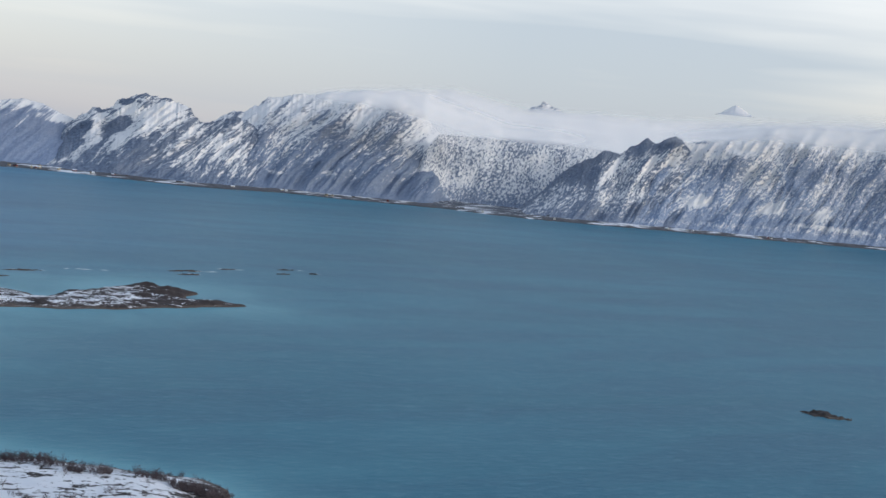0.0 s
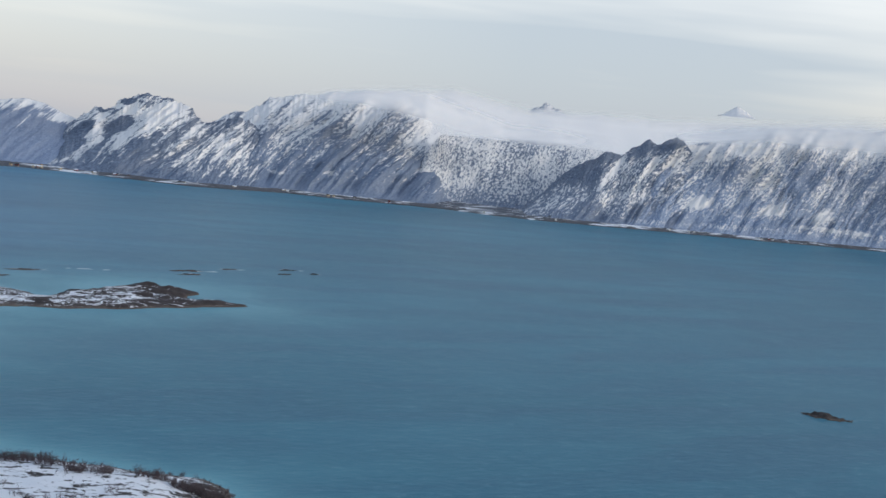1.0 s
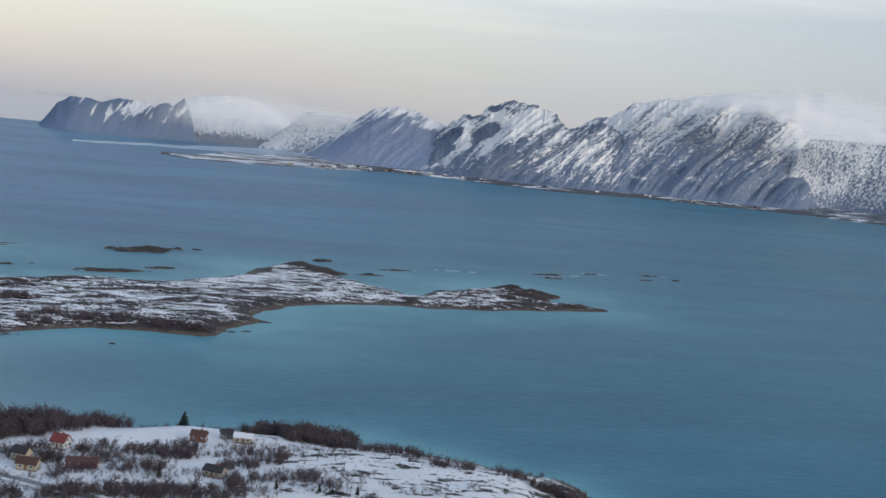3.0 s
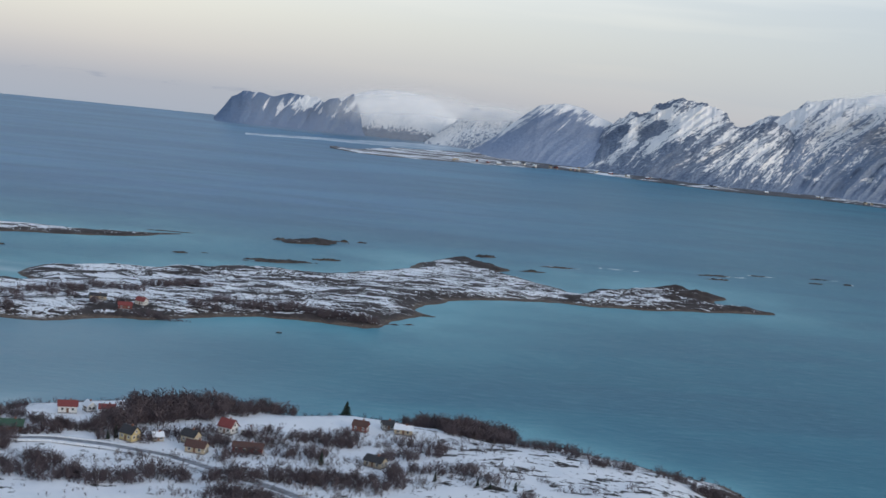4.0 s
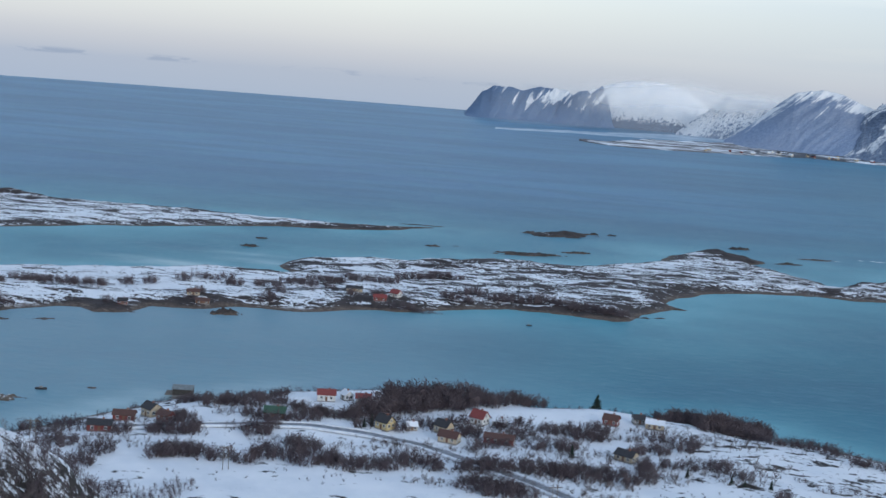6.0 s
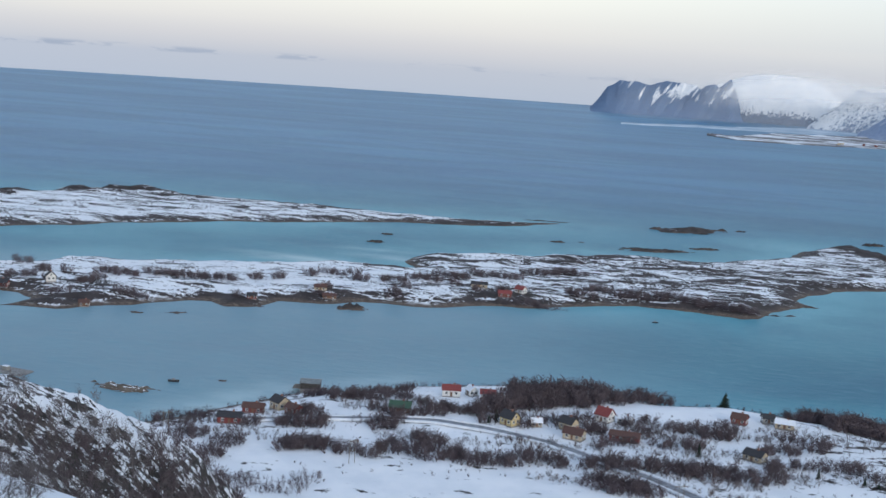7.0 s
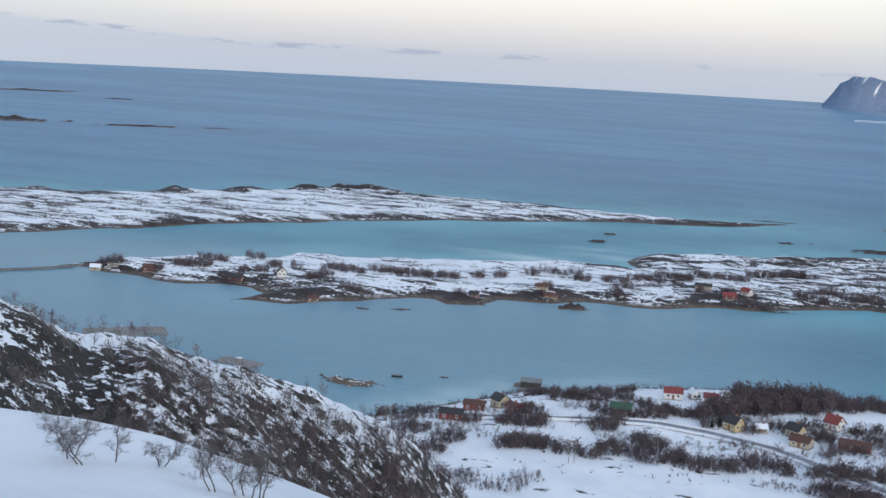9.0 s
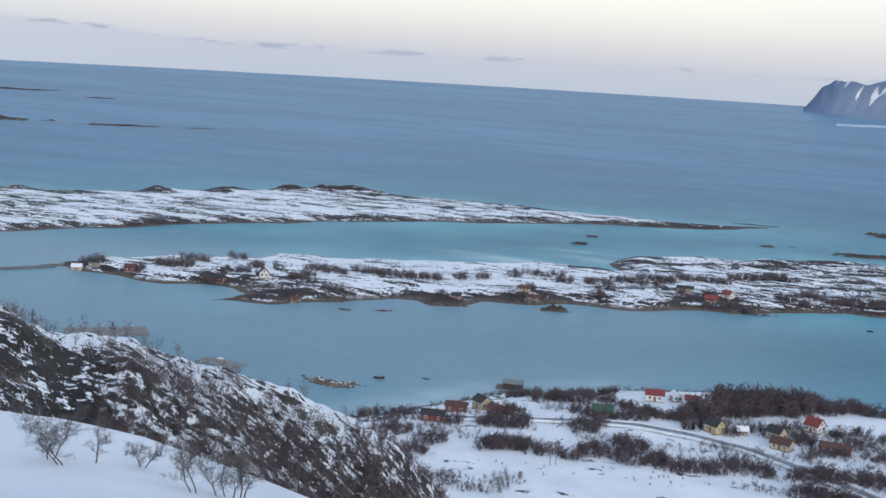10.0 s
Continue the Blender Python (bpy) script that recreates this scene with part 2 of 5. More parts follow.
def mountain_material(name, blots=0.3, streaks=0.55, haze_tone=1.25, run=(1 / 16, 1 / 70), spot=(1 / 7, 1 / 9), haze_tint=(1, 1, 1), grit=(0.34, 0.66)):
    """Snow in the gullies, dark ribs between them, thin birch wood low down.
    UV: metres along the slanting ribs and up the slope; rise: 0 at the foot, 1 at the crest; bare: how far wind and steepness clear the rock."""
    q = Mat(name, rough=0.8, spec=0.1)
    rise = q.attr("rise")
    rib = q.noise(q.uv((*run, 1)), 1.0, 5.0, 0.62, 0.5)
    speck = q.noise(q.uv((*spot, 1)), 1.0, 3.0, 0.7)
    blot = q.noise(q.uv((1 / 150, 1 / 130, 1)), 1.0, 5.0, 0.62, 0.8)
    mask = q.math("ADD", q.math("MULTIPLY", rib, streaks), q.math("MULTIPLY", speck, 1 - streaks))
    mask = q.math("ADD", mask, q.math("MULTIPLY", q.math("SUBTRACT", blot, 0.5), blots))
    mask = q.math("ADD", mask, q.attr("bare"))
    bare = q.ramp(mask, 0.45, 0.55)
    grain = q.noise(q.uv((1 / 4, 1 / 6, 1)), 1.0, 3.0, 0.72)
    # distance haze is put into these colours: rock and wood lightened and blued
    rock = q.mix(q.ramp(grain, *grit), tuple(haze_tone * v * w for v, w in zip((0.062, 0.083, 0.125), haze_tint)), tuple(haze_tone * v * w for v, w in zip((0.150, 0.178, 0.228), haze_tint)))
    wood = q.mix(q.ramp(grain, *grit), tuple(haze_tone * v * w for v, w in zip((0.068, 0.092, 0.140), haze_tint)), tuple(haze_tone * v * w for v, w in zip((0.168, 0.203, 0.262), haze_tint)))
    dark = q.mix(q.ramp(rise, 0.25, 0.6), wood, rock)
    dark = q.mix(q.ramp(blot, 0.42, 0.68, 0.0, 0.3), dark, tuple(haze_tone * v * w for v, w in zip((0.155, 0.168, 0.195), haze_tint)))
    # snow colour warmed to imitate the warm-grey haze over it
    snow = q.mix(q.ramp(blot, 0.35, 0.65), (0.89, 0.865, 0.835), (0.79, 0.785, 0.785))
    snow = q.mix(q.ramp(rise, 0.05, 0.45, 0.35, 0.0), snow, (0.54, 0.57, 0.61))
    q.color(q.mix(bare, snow, dark))
    q.bump(q.noise(q.pos(), 0.03, 6.0, 0.65), 0.6, 6.0)
    return q.m


def cloud_material(name):
    """Low cloud: white, and as thin as its dense attribute says."""
    q = Mat(name, rough=1.0, spec=0.0)
    q.color((0.97, 0.94, 0.905))
    q.set(Alpha=q.attr("dense"))
    return q.m


def plain_material(name, c1, c2, rough=0.7, scale=2.0, spec=0.3, bump=0.15):
    q = Mat(name, rough=rough, spec=spec)
    n = q.noise(q.pos(), scale, 5.0)
    q.color(q.mix(q.ramp(n, 0.35, 0.65), c1, c2))
    q.bump(q.noise(q.pos(), scale * 6, 3.0), bump, 0.03)
    return q.m


SEA = sea_material()
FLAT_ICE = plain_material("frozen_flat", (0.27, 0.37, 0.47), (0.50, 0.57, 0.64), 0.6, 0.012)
NEAR_LAND = land_material("near_snow", 0.62, 0.70, (0.11, 0.17, 0.1), 10, 0.7, (0.033, 0.027, 0.024), "heath", 0.10)
ISLAND = land_material("island_snow_and_rock", 0.51, 0.545, (0.05, 0.14, 0.1), -35, 0.9, (0.050, 0.039, 0.039), "heath", 0.16, 0.68)
ISLAND_FAR = land_material("outer_island_snow_and_rock", 0.545, 0.575, (0.03, 0.085, 0.1), -35, 0.5, (0.052, 0.043, 0.044), "heath", 0.2, 0.70)
SKERRY = land_material("skerry_rock", 0.34, 0.42, (0.07, 0.16, 0.1), 0, 0.3, (0.048, 0.041, 0.040), "", 0.18)
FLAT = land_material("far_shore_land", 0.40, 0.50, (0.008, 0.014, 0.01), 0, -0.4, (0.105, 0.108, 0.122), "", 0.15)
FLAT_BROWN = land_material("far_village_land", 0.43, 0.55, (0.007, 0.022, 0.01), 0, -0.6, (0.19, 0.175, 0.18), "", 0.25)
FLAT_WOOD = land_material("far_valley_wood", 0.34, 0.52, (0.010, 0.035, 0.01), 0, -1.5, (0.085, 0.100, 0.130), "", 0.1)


# ---- meshes ----
def sheet(name, xyz, material, attrs=None, uv=None, closed=False, parent=None):
    """A mesh from a grid of points (rows x columns x 3)."""
    rows, cols = xyz.shape[:2]
    me = bpy.data.meshes.new(name)
    i = np.arange(rows * cols).reshape(rows, cols)
    if closed:
        i = np.concatenate([i, i[:, :1]], 1)
    quads = np.stack([i[:-1, :-1], i[:-1, 1:], i[1:, 1:], i[1:, :-1]], -1).reshape(-1, 4)
    me.vertices.add(rows * cols)
    me.vertices.foreach_set("co", xyz.reshape(-1).astype(np.float32))
    me.loops.add(quads.size)
    me.loops.foreach_set("vertex_index", quads.reshape(-1).astype(np.int32))
    me.polygons.add(len(quads))
    me.polygons.foreach_set("loop_start", np.arange(0, quads.size, 4, dtype=np.int32))
    me.polygons.foreach_set("use_smooth", np.ones(len(quads), bool))
    if uv is not None:
        layer = me.uv_layers.new(name="UVMap")
        layer.data.foreach_set("uv", uv.reshape(-1, 2)[quads.reshape(-1)].reshape(-1).astype(np.float32))
    me.update(calc_edges=True)
    me.validate()
    for k, v in (attrs or {}).items():
        me.attributes.new(k, "FLOAT", "POINT").data.foreach_set("value", v.reshape(-1).astype(np.float32))
    me.materials.append(material)
    ob = new(name, me)
    ob.parent = parent
    return ob


def up_facing(xyz):
    """Turns the grid so that its faces look up."""
    a, b, c = xyz[0, 0], xyz[0, 1], xyz[1, 0]
    return xyz if np.cross(b - a, c - a)[2] >= 0 else xyz[:, ::-1]


# ---- the plan: shorelines in metres ----
COAST = [(-200, 540), (-178, 569), (-168, 587), (-148, 617), (-122, 628), (-101, 650), (-60, 668), (-29, 680), (31, 664), (64, 672), (109, 656),
         (147, 664), (140, 640), (167, 638), (190, 619), (211, 604), (237, 589), (240, 566), (230, 520), (190, 420), (200, 300), (260, 0),
         (200, -900), (-900, -900), (-900, 200), (-420, 400), (-270, 480)]
ISLE_A = [(-514, 784), (-500, 789), (-478, 781), (-456, 780), (-431, 772), (-412, 777), (-392, 785), (-372, 785), (-352, 772), (-368, 740), (-356, 744), (-326, 754), (-308, 773), (-290, 793),
          (-272, 806), (-253, 815), (-241, 803), (-225, 811), (-213, 833), (-187, 838), (-165, 857), (-131, 858), (-109, 865), (-86, 884), (-57, 891), (-21, 912), (17, 933), (57, 929), (89, 921)]
ISLE_A += [(101, 928), (112, 957), (138, 992), (146, 997), (136, 1018), (148, 1043), (187, 1086), (235, 1114), (274, 1118), (301, 1109), (348, 1115), (398, 1132), (452, 1146), (488, 1159), (462, 1176), (430, 1182), (470, 1232), (430, 1262),
           (376, 1245), (352, 1210), (322, 1190), (301, 1174), (290, 1207), (262, 1262), (244, 1280), (270, 1310), (247, 1328), (226, 1347), (195, 1330), (172, 1302), (157, 1254), (122, 1218), (93, 1184), (67, 1164), (27, 1170)]
ISLE_A += [(-12, 1160), (-50, 1131), (-77, 1114), (-114, 1107), (-150, 1083), (-164, 1064), (-168, 1040), (-153, 1010), (-172, 1004), (-200, 1002), (-221, 1005), (-253, 975), (-281, 965), (-313, 952), (-351, 933), (-378, 928), (-392, 918),
           (-415, 891), (-440, 877), (-464, 867), (-478, 844), (-498, 825), (-509, 806)]
ISLE_B = [(-620, 889), (-595, 929), (-561, 958), (-535, 1005), (-499, 1040), (-462, 1076), (-426, 1120), (-383, 1153), (-339, 1186), (-292, 1214), (-245, 1249), (-195, 1278), (-142, 1292), (-102, 1318), (-85, 1335), (-60, 1368), (-101, 1345), (-146, 1330),
          (-203, 1332), (-262, 1338), (-320, 1336), (-382, 1342), (-443, 1338), (-480, 1348), (-537, 1335), (-560, 1296), (-589, 1254), (-646, 1204), (-716, 1129), (-752, 1122), (-900, 1060), (-1100, 950), (-1000, 780), (-760, 780)]


def near_height(x, y):
    d, az = np.hypot(x, y), np.degrees(np.arctan2(x, y))
    inland = shore_distance(x, y, COAST) + 7 * fbm(x / 22, y / 22, 3, 5)
    low = np.where(inland > 0, 1.2 * (1 - np.exp(-inland / 4)) + 10.3 * smooth(0, 55, inland) + 0.012 * np.maximum(inland, 0), np.maximum(inland * 0.3, -6))
    low = low + smooth(8, 60, inland) * (2.6 * fbm(x / 70, y / 70, 3, 2) + 1.0 * fbm(x / 14, y / 14, 3, 8))
    cone = 168.3 - np.maximum(d - 2, 0) * 0.50
    # the snow shelf below the viewpoint, and the wooded spur beyond it
    near = smooth(220, 120, d)
    left = (smooth(-9.5, -13.5, az) * (1 - near) + smooth(-2, -20, az) * near) * smooth(-170, -100, az)
    edge = np.tan(np.radians(np.interp(az, [-60, -35.7, -32.2, -28.9, -25.2, -21.4, -17, -10], [15.0, 15.85, 16.43, 17.18, 18.47, 19.81, 22.0, 27.0])))
    fall = np.where(d < 45, 0.435, np.where(d < 116, 0.435 + (edge - 0.435) * (d - 45) / 71, edge))
    shelf = EYE[2] - np.minimum(d, 116) * fall - 0.75 * np.maximum(d - 116, 0) - 1.6 * smooth(4, 0, d) + 0.25 * fbm(x / 9, y / 9, 2, 3)
    shelf = np.where(d < 3.5, np.minimum(shelf, 168.3), shelf)
    crest_d = np.interp(az, [-60, -36, -30, -22, -15.5], [285, 290, 300, 320, 345])
    crest = np.interp(az, [-60, -45, -35.7, -34.3, -32.2, -29.7, -28, -25.3, -22.3, -20.3, -18.75, -17.5, -15.8, -13, -10], [123, 118, 109.5, 106.5, 100.5, 99.5, 95, 90.5, 82.5, 75.5, 69, 62, 49, 22, 10])
    spur = np.where(d < crest_d, crest - 9 * smooth(0, 1, (crest_d - d) / 90) - 0.3 * np.maximum(crest_d - d - 90, 0), crest - 0.62 * (d - crest_d) - 0.1 * np.clip(d - crest_d, 0, 20))
    spur = spur + (4.5 * fbm(x / 26, y / 26, 4, 31) + 2.2 * fbm(x / 6, y / 6, 3, 33)) * smooth(150, 230, d)
    hill = np.maximum(cone, np.where(left > 0, np.maximum(shelf, spur) * left + cone * (1 - left), cone))
    h = np.maximum(low, hill)
    k = smooth(-9, 9, hill - low)
    return np.where(inland > -20, low * (1 - k) + h * k, low)


def isle_height(x, y, outline, top, seed):
    inland = shore_distance(x, y, outline) + 14 * fbm(x / 30, y / 30, 4, seed)
    rough = ridged(x / 34 + y / 60, y / 22 - x / 80, 4, seed + 3)
    up = 0.9 * (1 - np.exp(-np.maximum(inland, 0) / 3)) + top * smooth(0, 24, inland) * (0.35 + 0.65 * rough) + 2.2 * smooth(10, 90, inland) * (fbm(x / 60, y / 60, 3, seed + 9) + 0.3)
    return np.where(inland > 0, up, np.maximum(inland * 0.35, -5))


def spaced(*stretches):
    """Values in steps: (start, end, count) ..."""
    return np.concatenate([np.linspace(a, b, n, endpoint=False) for a, b, n in stretches])


# near ground: rings round the viewpoint, finest where it is looked at
az = np.radians(spaced((-180, -60, 30), (-60, -38, 40), (-38, 6, 300), (6, 30, 100), (30, 180, 50)))
rr = np.concatenate([[0.02, 0.6, 1.3], np.geomspace(2.0, 100, 45, endpoint=False), np.linspace(100, 400, 125, endpoint=False), np.linspace(400, 730, 130), [800, 900]])
R, A = np.meshgrid(rr, az, indexing="ij")
X, Y = R * np.sin(A) + 0.4 * smooth(2.0, 0, R), R * np.cos(A)
Z = near_height(X, Y)
AZD = np.degrees(A)
spur_zone = smooth(-12, -17, AZD) * smooth(140, 175, R) * smooth(420, 350, R) * smooth(-100, -60, AZD)
brow = np.interp(AZD, [-60, -36, -30, -22, -15.5], [285, 290, 300, 320, 345]) - R
crag = smooth(-27, -32, AZD) * smooth(-8 + 14 * smooth(-34, -32, AZD), 14, brow)
patches = 0.5 * fbm(X / 11, Y / 15, 5, 91, 0.6)
lower = smooth(12, 30, brow) * smooth(-34, -30, AZD)
heath = np.clip(spur_zone * (-0.005 + patches + crag * 0.21 + lower * 0.09 - 0.10 * smooth(-24, -20, AZD) * smooth(240, 290, R)), -0.3, 0.4) - 0.2 * smooth(135, 120, R)
shore_scrub = shore_distance(X, Y, COAST)
heath = heath + 0.09 * smooth(70, 120, X) * smooth(470, 520, Y) * smooth(0, 10, shore_scrub)
heath = heath + 0.10 * smooth(30, 6, shore_scrub) * smooth(-30, 0, shore_scrub)
ground = sheet("ground", np.stack([X, Y, Z], -1)[:, ::-1], NEAR_LAND, {"heath": heath[:, ::-1], "mottle": spur_zone[:, ::-1]}, closed=True)
tagged(ground, "snow-covered coastal land rising to a hillside", "ground", kind="structure")


def isle(name, outline, top, seed, step, material, box, label, crags):
    """An island as a sheet with real relief; crags: (x, y, radius, height, bareness) of rocky rises."""
    gx, gy = np.meshgrid(np.arange(box[0], box[1], step), np.arange(box[2], box[3], step))
    z = isle_height(gx, gy, outline, top, seed)
    bare = np.zeros_like(z)
    for cx, cy, rad, up, k in crags:
        d2 = ((gx - cx) ** 2 + (gy - cy) ** 2) / rad ** 2
        bump = np.exp(-d2 * 1.2) * (0.55 + 2.6 * np.maximum(fbm((gx + 0.35 * gy) / 26, (gy - 0.35 * gx) / 10, 4, seed + 70), -0.2))
        z = np.where(z > 0.3, z + up * bump, z)
        streak = fbm((gx + 0.35 * gy) / 38, (gy - 0.35 * gx) / 11, 4, seed + 71)
        bare = np.maximum(bare, np.exp(-d2 * 0.8) * (k + 0.55 * streak))
    bare = bare - (0.07 * smooth(0, -220, gx) if outline is ISLE_A else -0.02)
    bare = bare + 0.085 * smooth(26, 3, shore_distance(gx, gy, outline))
    ob = sheet(name, np.stack([gx, gy, z], -1), material, {"heath": bare, "mottle": np.full_like(z, 0.35)})
    return tagged(ob, label, "island", kind="structure")


isle("island", ISLE_A, 4.5, 21, 3.0, ISLAND, (-545, 520, 715, 1370), "low rocky island with patchy snow and brown shores",
     [(400, 1170, 90, 2.0, 0.05), (240, 1315, 50, 1.5, 0.15), (262, 1250, 18, 3.5, 0.14), (90, 1050, 130, 0.5, 0.035), (-120, 1050, 40, 1.0, 0.05), (-180, 990, 30, 2.0, 0.06), (-340, 758, 45, 0.5, 0.13), (440, 1155, 50, 1.2, 0.07), (425, 1235, 50, 3.0, 0.09), (70, 932, 60, 1.0, 0.10), (215, 1325, 40, 1.8, 0.14), (330, 1195, 30, 3, 0.12),
      (-60, 1100, 50, 2, 0.06), (20, 1130, 60, 2, 0.06), (-385, 910, 18, 3, 0.10), (-240, 812, 18, 0.8, 0.16), (-60, 890, 30, 0.8, 0.12), (-200, 845, 24, 0.8, 0.10), (-440, 790, 40, 0.6, 0.07), (-193, 862, 20, 0.4, 0.11), (-75, 908, 24, 0.4, 0.12), (-148, 885, 15, 0.4, 0.10), (-390, 797, 24, 0.4, 0.09), (-340, 815, 18, 0.4, 0.09), (-130, 935, 26, 0.4, 0.06), (-290, 865, 30, 0.4, 0.05)])
isle("island", ISLE_B, 3.6, 55, 4.0, ISLAND_FAR, (-1120, -30, 760, 1420), "long low outer island covered with snow and dark rocks",
     [(-530, 1315, 40, 7, 0.13), (-560, 1300, 22, 3, 0.10), (-592, 1236, 22, 5.5, 0.14), (-648, 1186, 19, 4.5, 0.14), (-752, 1106, 18, 3, 0.12), (-480, 1328, 34, 3.5, 0.12), (-120, 1330, 50, 1.5, 0.13), (-546, 992, 24, 4, 0.08), (-330, 1325, 60, 2, 0.07), (-700, 1110, 20, 2, 0.08), (-440, 1310, 30, 2, 0.06)])

# ---- sea: one sheet to the horizon ----
az = np.radians(spaced((-180, -45, 30), (-45, 60, 260), (60, 180, 30)))
rr = np.concatenate([np.linspace(5, 400, 8, endpoint=False), np.linspace(400, 1150, 110, endpoint=False), np.linspace(1150, 1700, 30, endpoint=False), np.linspace(1700, 4960, 40)])
R, A = np.meshgrid(rr, az, indexing="ij")
X, Y = R * np.sin(A), R * np.cos(A)
reach = np.maximum(shore_distance(X, Y, ISLE_A), shore_distance(X, Y, COAST) * (1.15 + 2.0 * smooth(20, 130, X)))
reach = np.maximum(reach, shore_distance(X, Y, ISLE_B))
shallow = np.clip(np.exp(np.minimum(reach, 0) / 75.0) * (0.85 + 1.6 * fbm(X / 130, Y / 130, 3, 77)), 0, 1)
# where the sound's colour carries a painted sky reflection
sky_sheen = smooth(110, -140, X) * smooth(1000, 820, Y) * smooth(0, 400, Y)
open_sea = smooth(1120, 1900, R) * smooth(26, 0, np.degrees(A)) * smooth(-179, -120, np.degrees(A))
ice = smooth(-32, -4, shore_distance(X, Y, COAST)) * smooth(-70, -120, X) * smooth(440, 560, Y) * (0.55 + 1.2 * fbm(X / 30, Y / 12, 3, 78))
for bx, by, wide, deep, k in ((-243, 1008, 34, 13, 1.0), (-178, 1052, 26, 12, 0.9), (-280, 1022, 30, 8, 0.5), (-185, 1085, 40, 8, 0.5)):
    ice = np.maximum(ice, k * np.exp(-((X - bx) / wide) ** 2 - ((Y - by) / deep) ** 2) * (0.8 + 1.4 * fbm(X / 18, Y / 8, 3, 79)))
ice = np.clip(ice, 0, 1)
sea = sheet("water", np.stack([X, Y, np.zeros_like(X)], -1)[:, ::-1], SEA, {"shallow": shallow[:, ::-1], "sky_sheen": sky_sheen[:, ::-1], "open": open_sea[:, ::-1], "ice": ice[:, ::-1]}, closed=True)
tagged(sea, "blue-green fjord water with fine wind ripples", "sea", kind="structure")

# ---- far shore ----
SHORE_AZ = [3.0, 4.3, 5.8, 7.7, 9.1, 10.4, 12.9, 15.0, 17.7, 20.2, 21.6, 23.9, 26.3, 28.7, 30.7, 33.1, 35.0, 37.2, 40.8, 44.3, 47.7, 49.2, 62.0]
SHORE_R = [3420, 3300, 3250, 3300, 3350, 3380, 3510, 3526, 3450, 3400, 3450, 3540, 3530, 3560, 3580, 3510, 3530, 3600, 3730, 3850, 4040, 4100, 4300]


def shore_r(a):
    return np.interp(a, SHORE_AZ, SHORE_R)


def flat_land(a0, a1, near, deep, material, label, seed, rise=6.0, edge=30.0):
    """Low land along the far shore: near and deep give the water's edge and the depth by heading."""
    V, AA = np.meshgrid(np.linspace(0, 1, 40), np.linspace(a0, a1, int((a1 - a0) * 12) + 8), indexing="ij")
    RR = near(AA) + edge * fbm(AA * 1.7, AA * 0 + 3, 5, seed) + V * deep(AA)
    ZZ = -1.5 + 3.2 * smooth(0, 0.10, V) + rise * V + 2.2 * fbm(AA * 5, RR / 60, 3, seed + 2) * smooth(0, 0.2, V)
    ob = sheet("shore", np.stack([RR * np.sin(np.radians(AA)), RR * np.cos(np.radians(AA)), ZZ], -1)[:, ::-1], material)
    return tagged(ob, label, "shore", kind="structure")


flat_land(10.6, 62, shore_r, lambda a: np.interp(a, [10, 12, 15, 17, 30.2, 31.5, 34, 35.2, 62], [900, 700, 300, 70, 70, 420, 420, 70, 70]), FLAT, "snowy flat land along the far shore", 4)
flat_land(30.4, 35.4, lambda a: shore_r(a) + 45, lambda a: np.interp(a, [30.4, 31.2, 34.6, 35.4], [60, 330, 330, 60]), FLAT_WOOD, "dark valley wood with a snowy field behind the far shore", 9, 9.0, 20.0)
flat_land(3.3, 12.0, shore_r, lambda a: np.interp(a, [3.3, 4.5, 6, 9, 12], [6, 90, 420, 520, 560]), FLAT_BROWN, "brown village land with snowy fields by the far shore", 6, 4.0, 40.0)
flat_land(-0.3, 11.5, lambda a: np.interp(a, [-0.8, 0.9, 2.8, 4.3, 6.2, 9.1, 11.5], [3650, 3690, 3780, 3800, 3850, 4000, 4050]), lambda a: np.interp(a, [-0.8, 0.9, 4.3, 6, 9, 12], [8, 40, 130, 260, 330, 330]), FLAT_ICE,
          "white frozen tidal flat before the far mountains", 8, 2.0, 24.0)


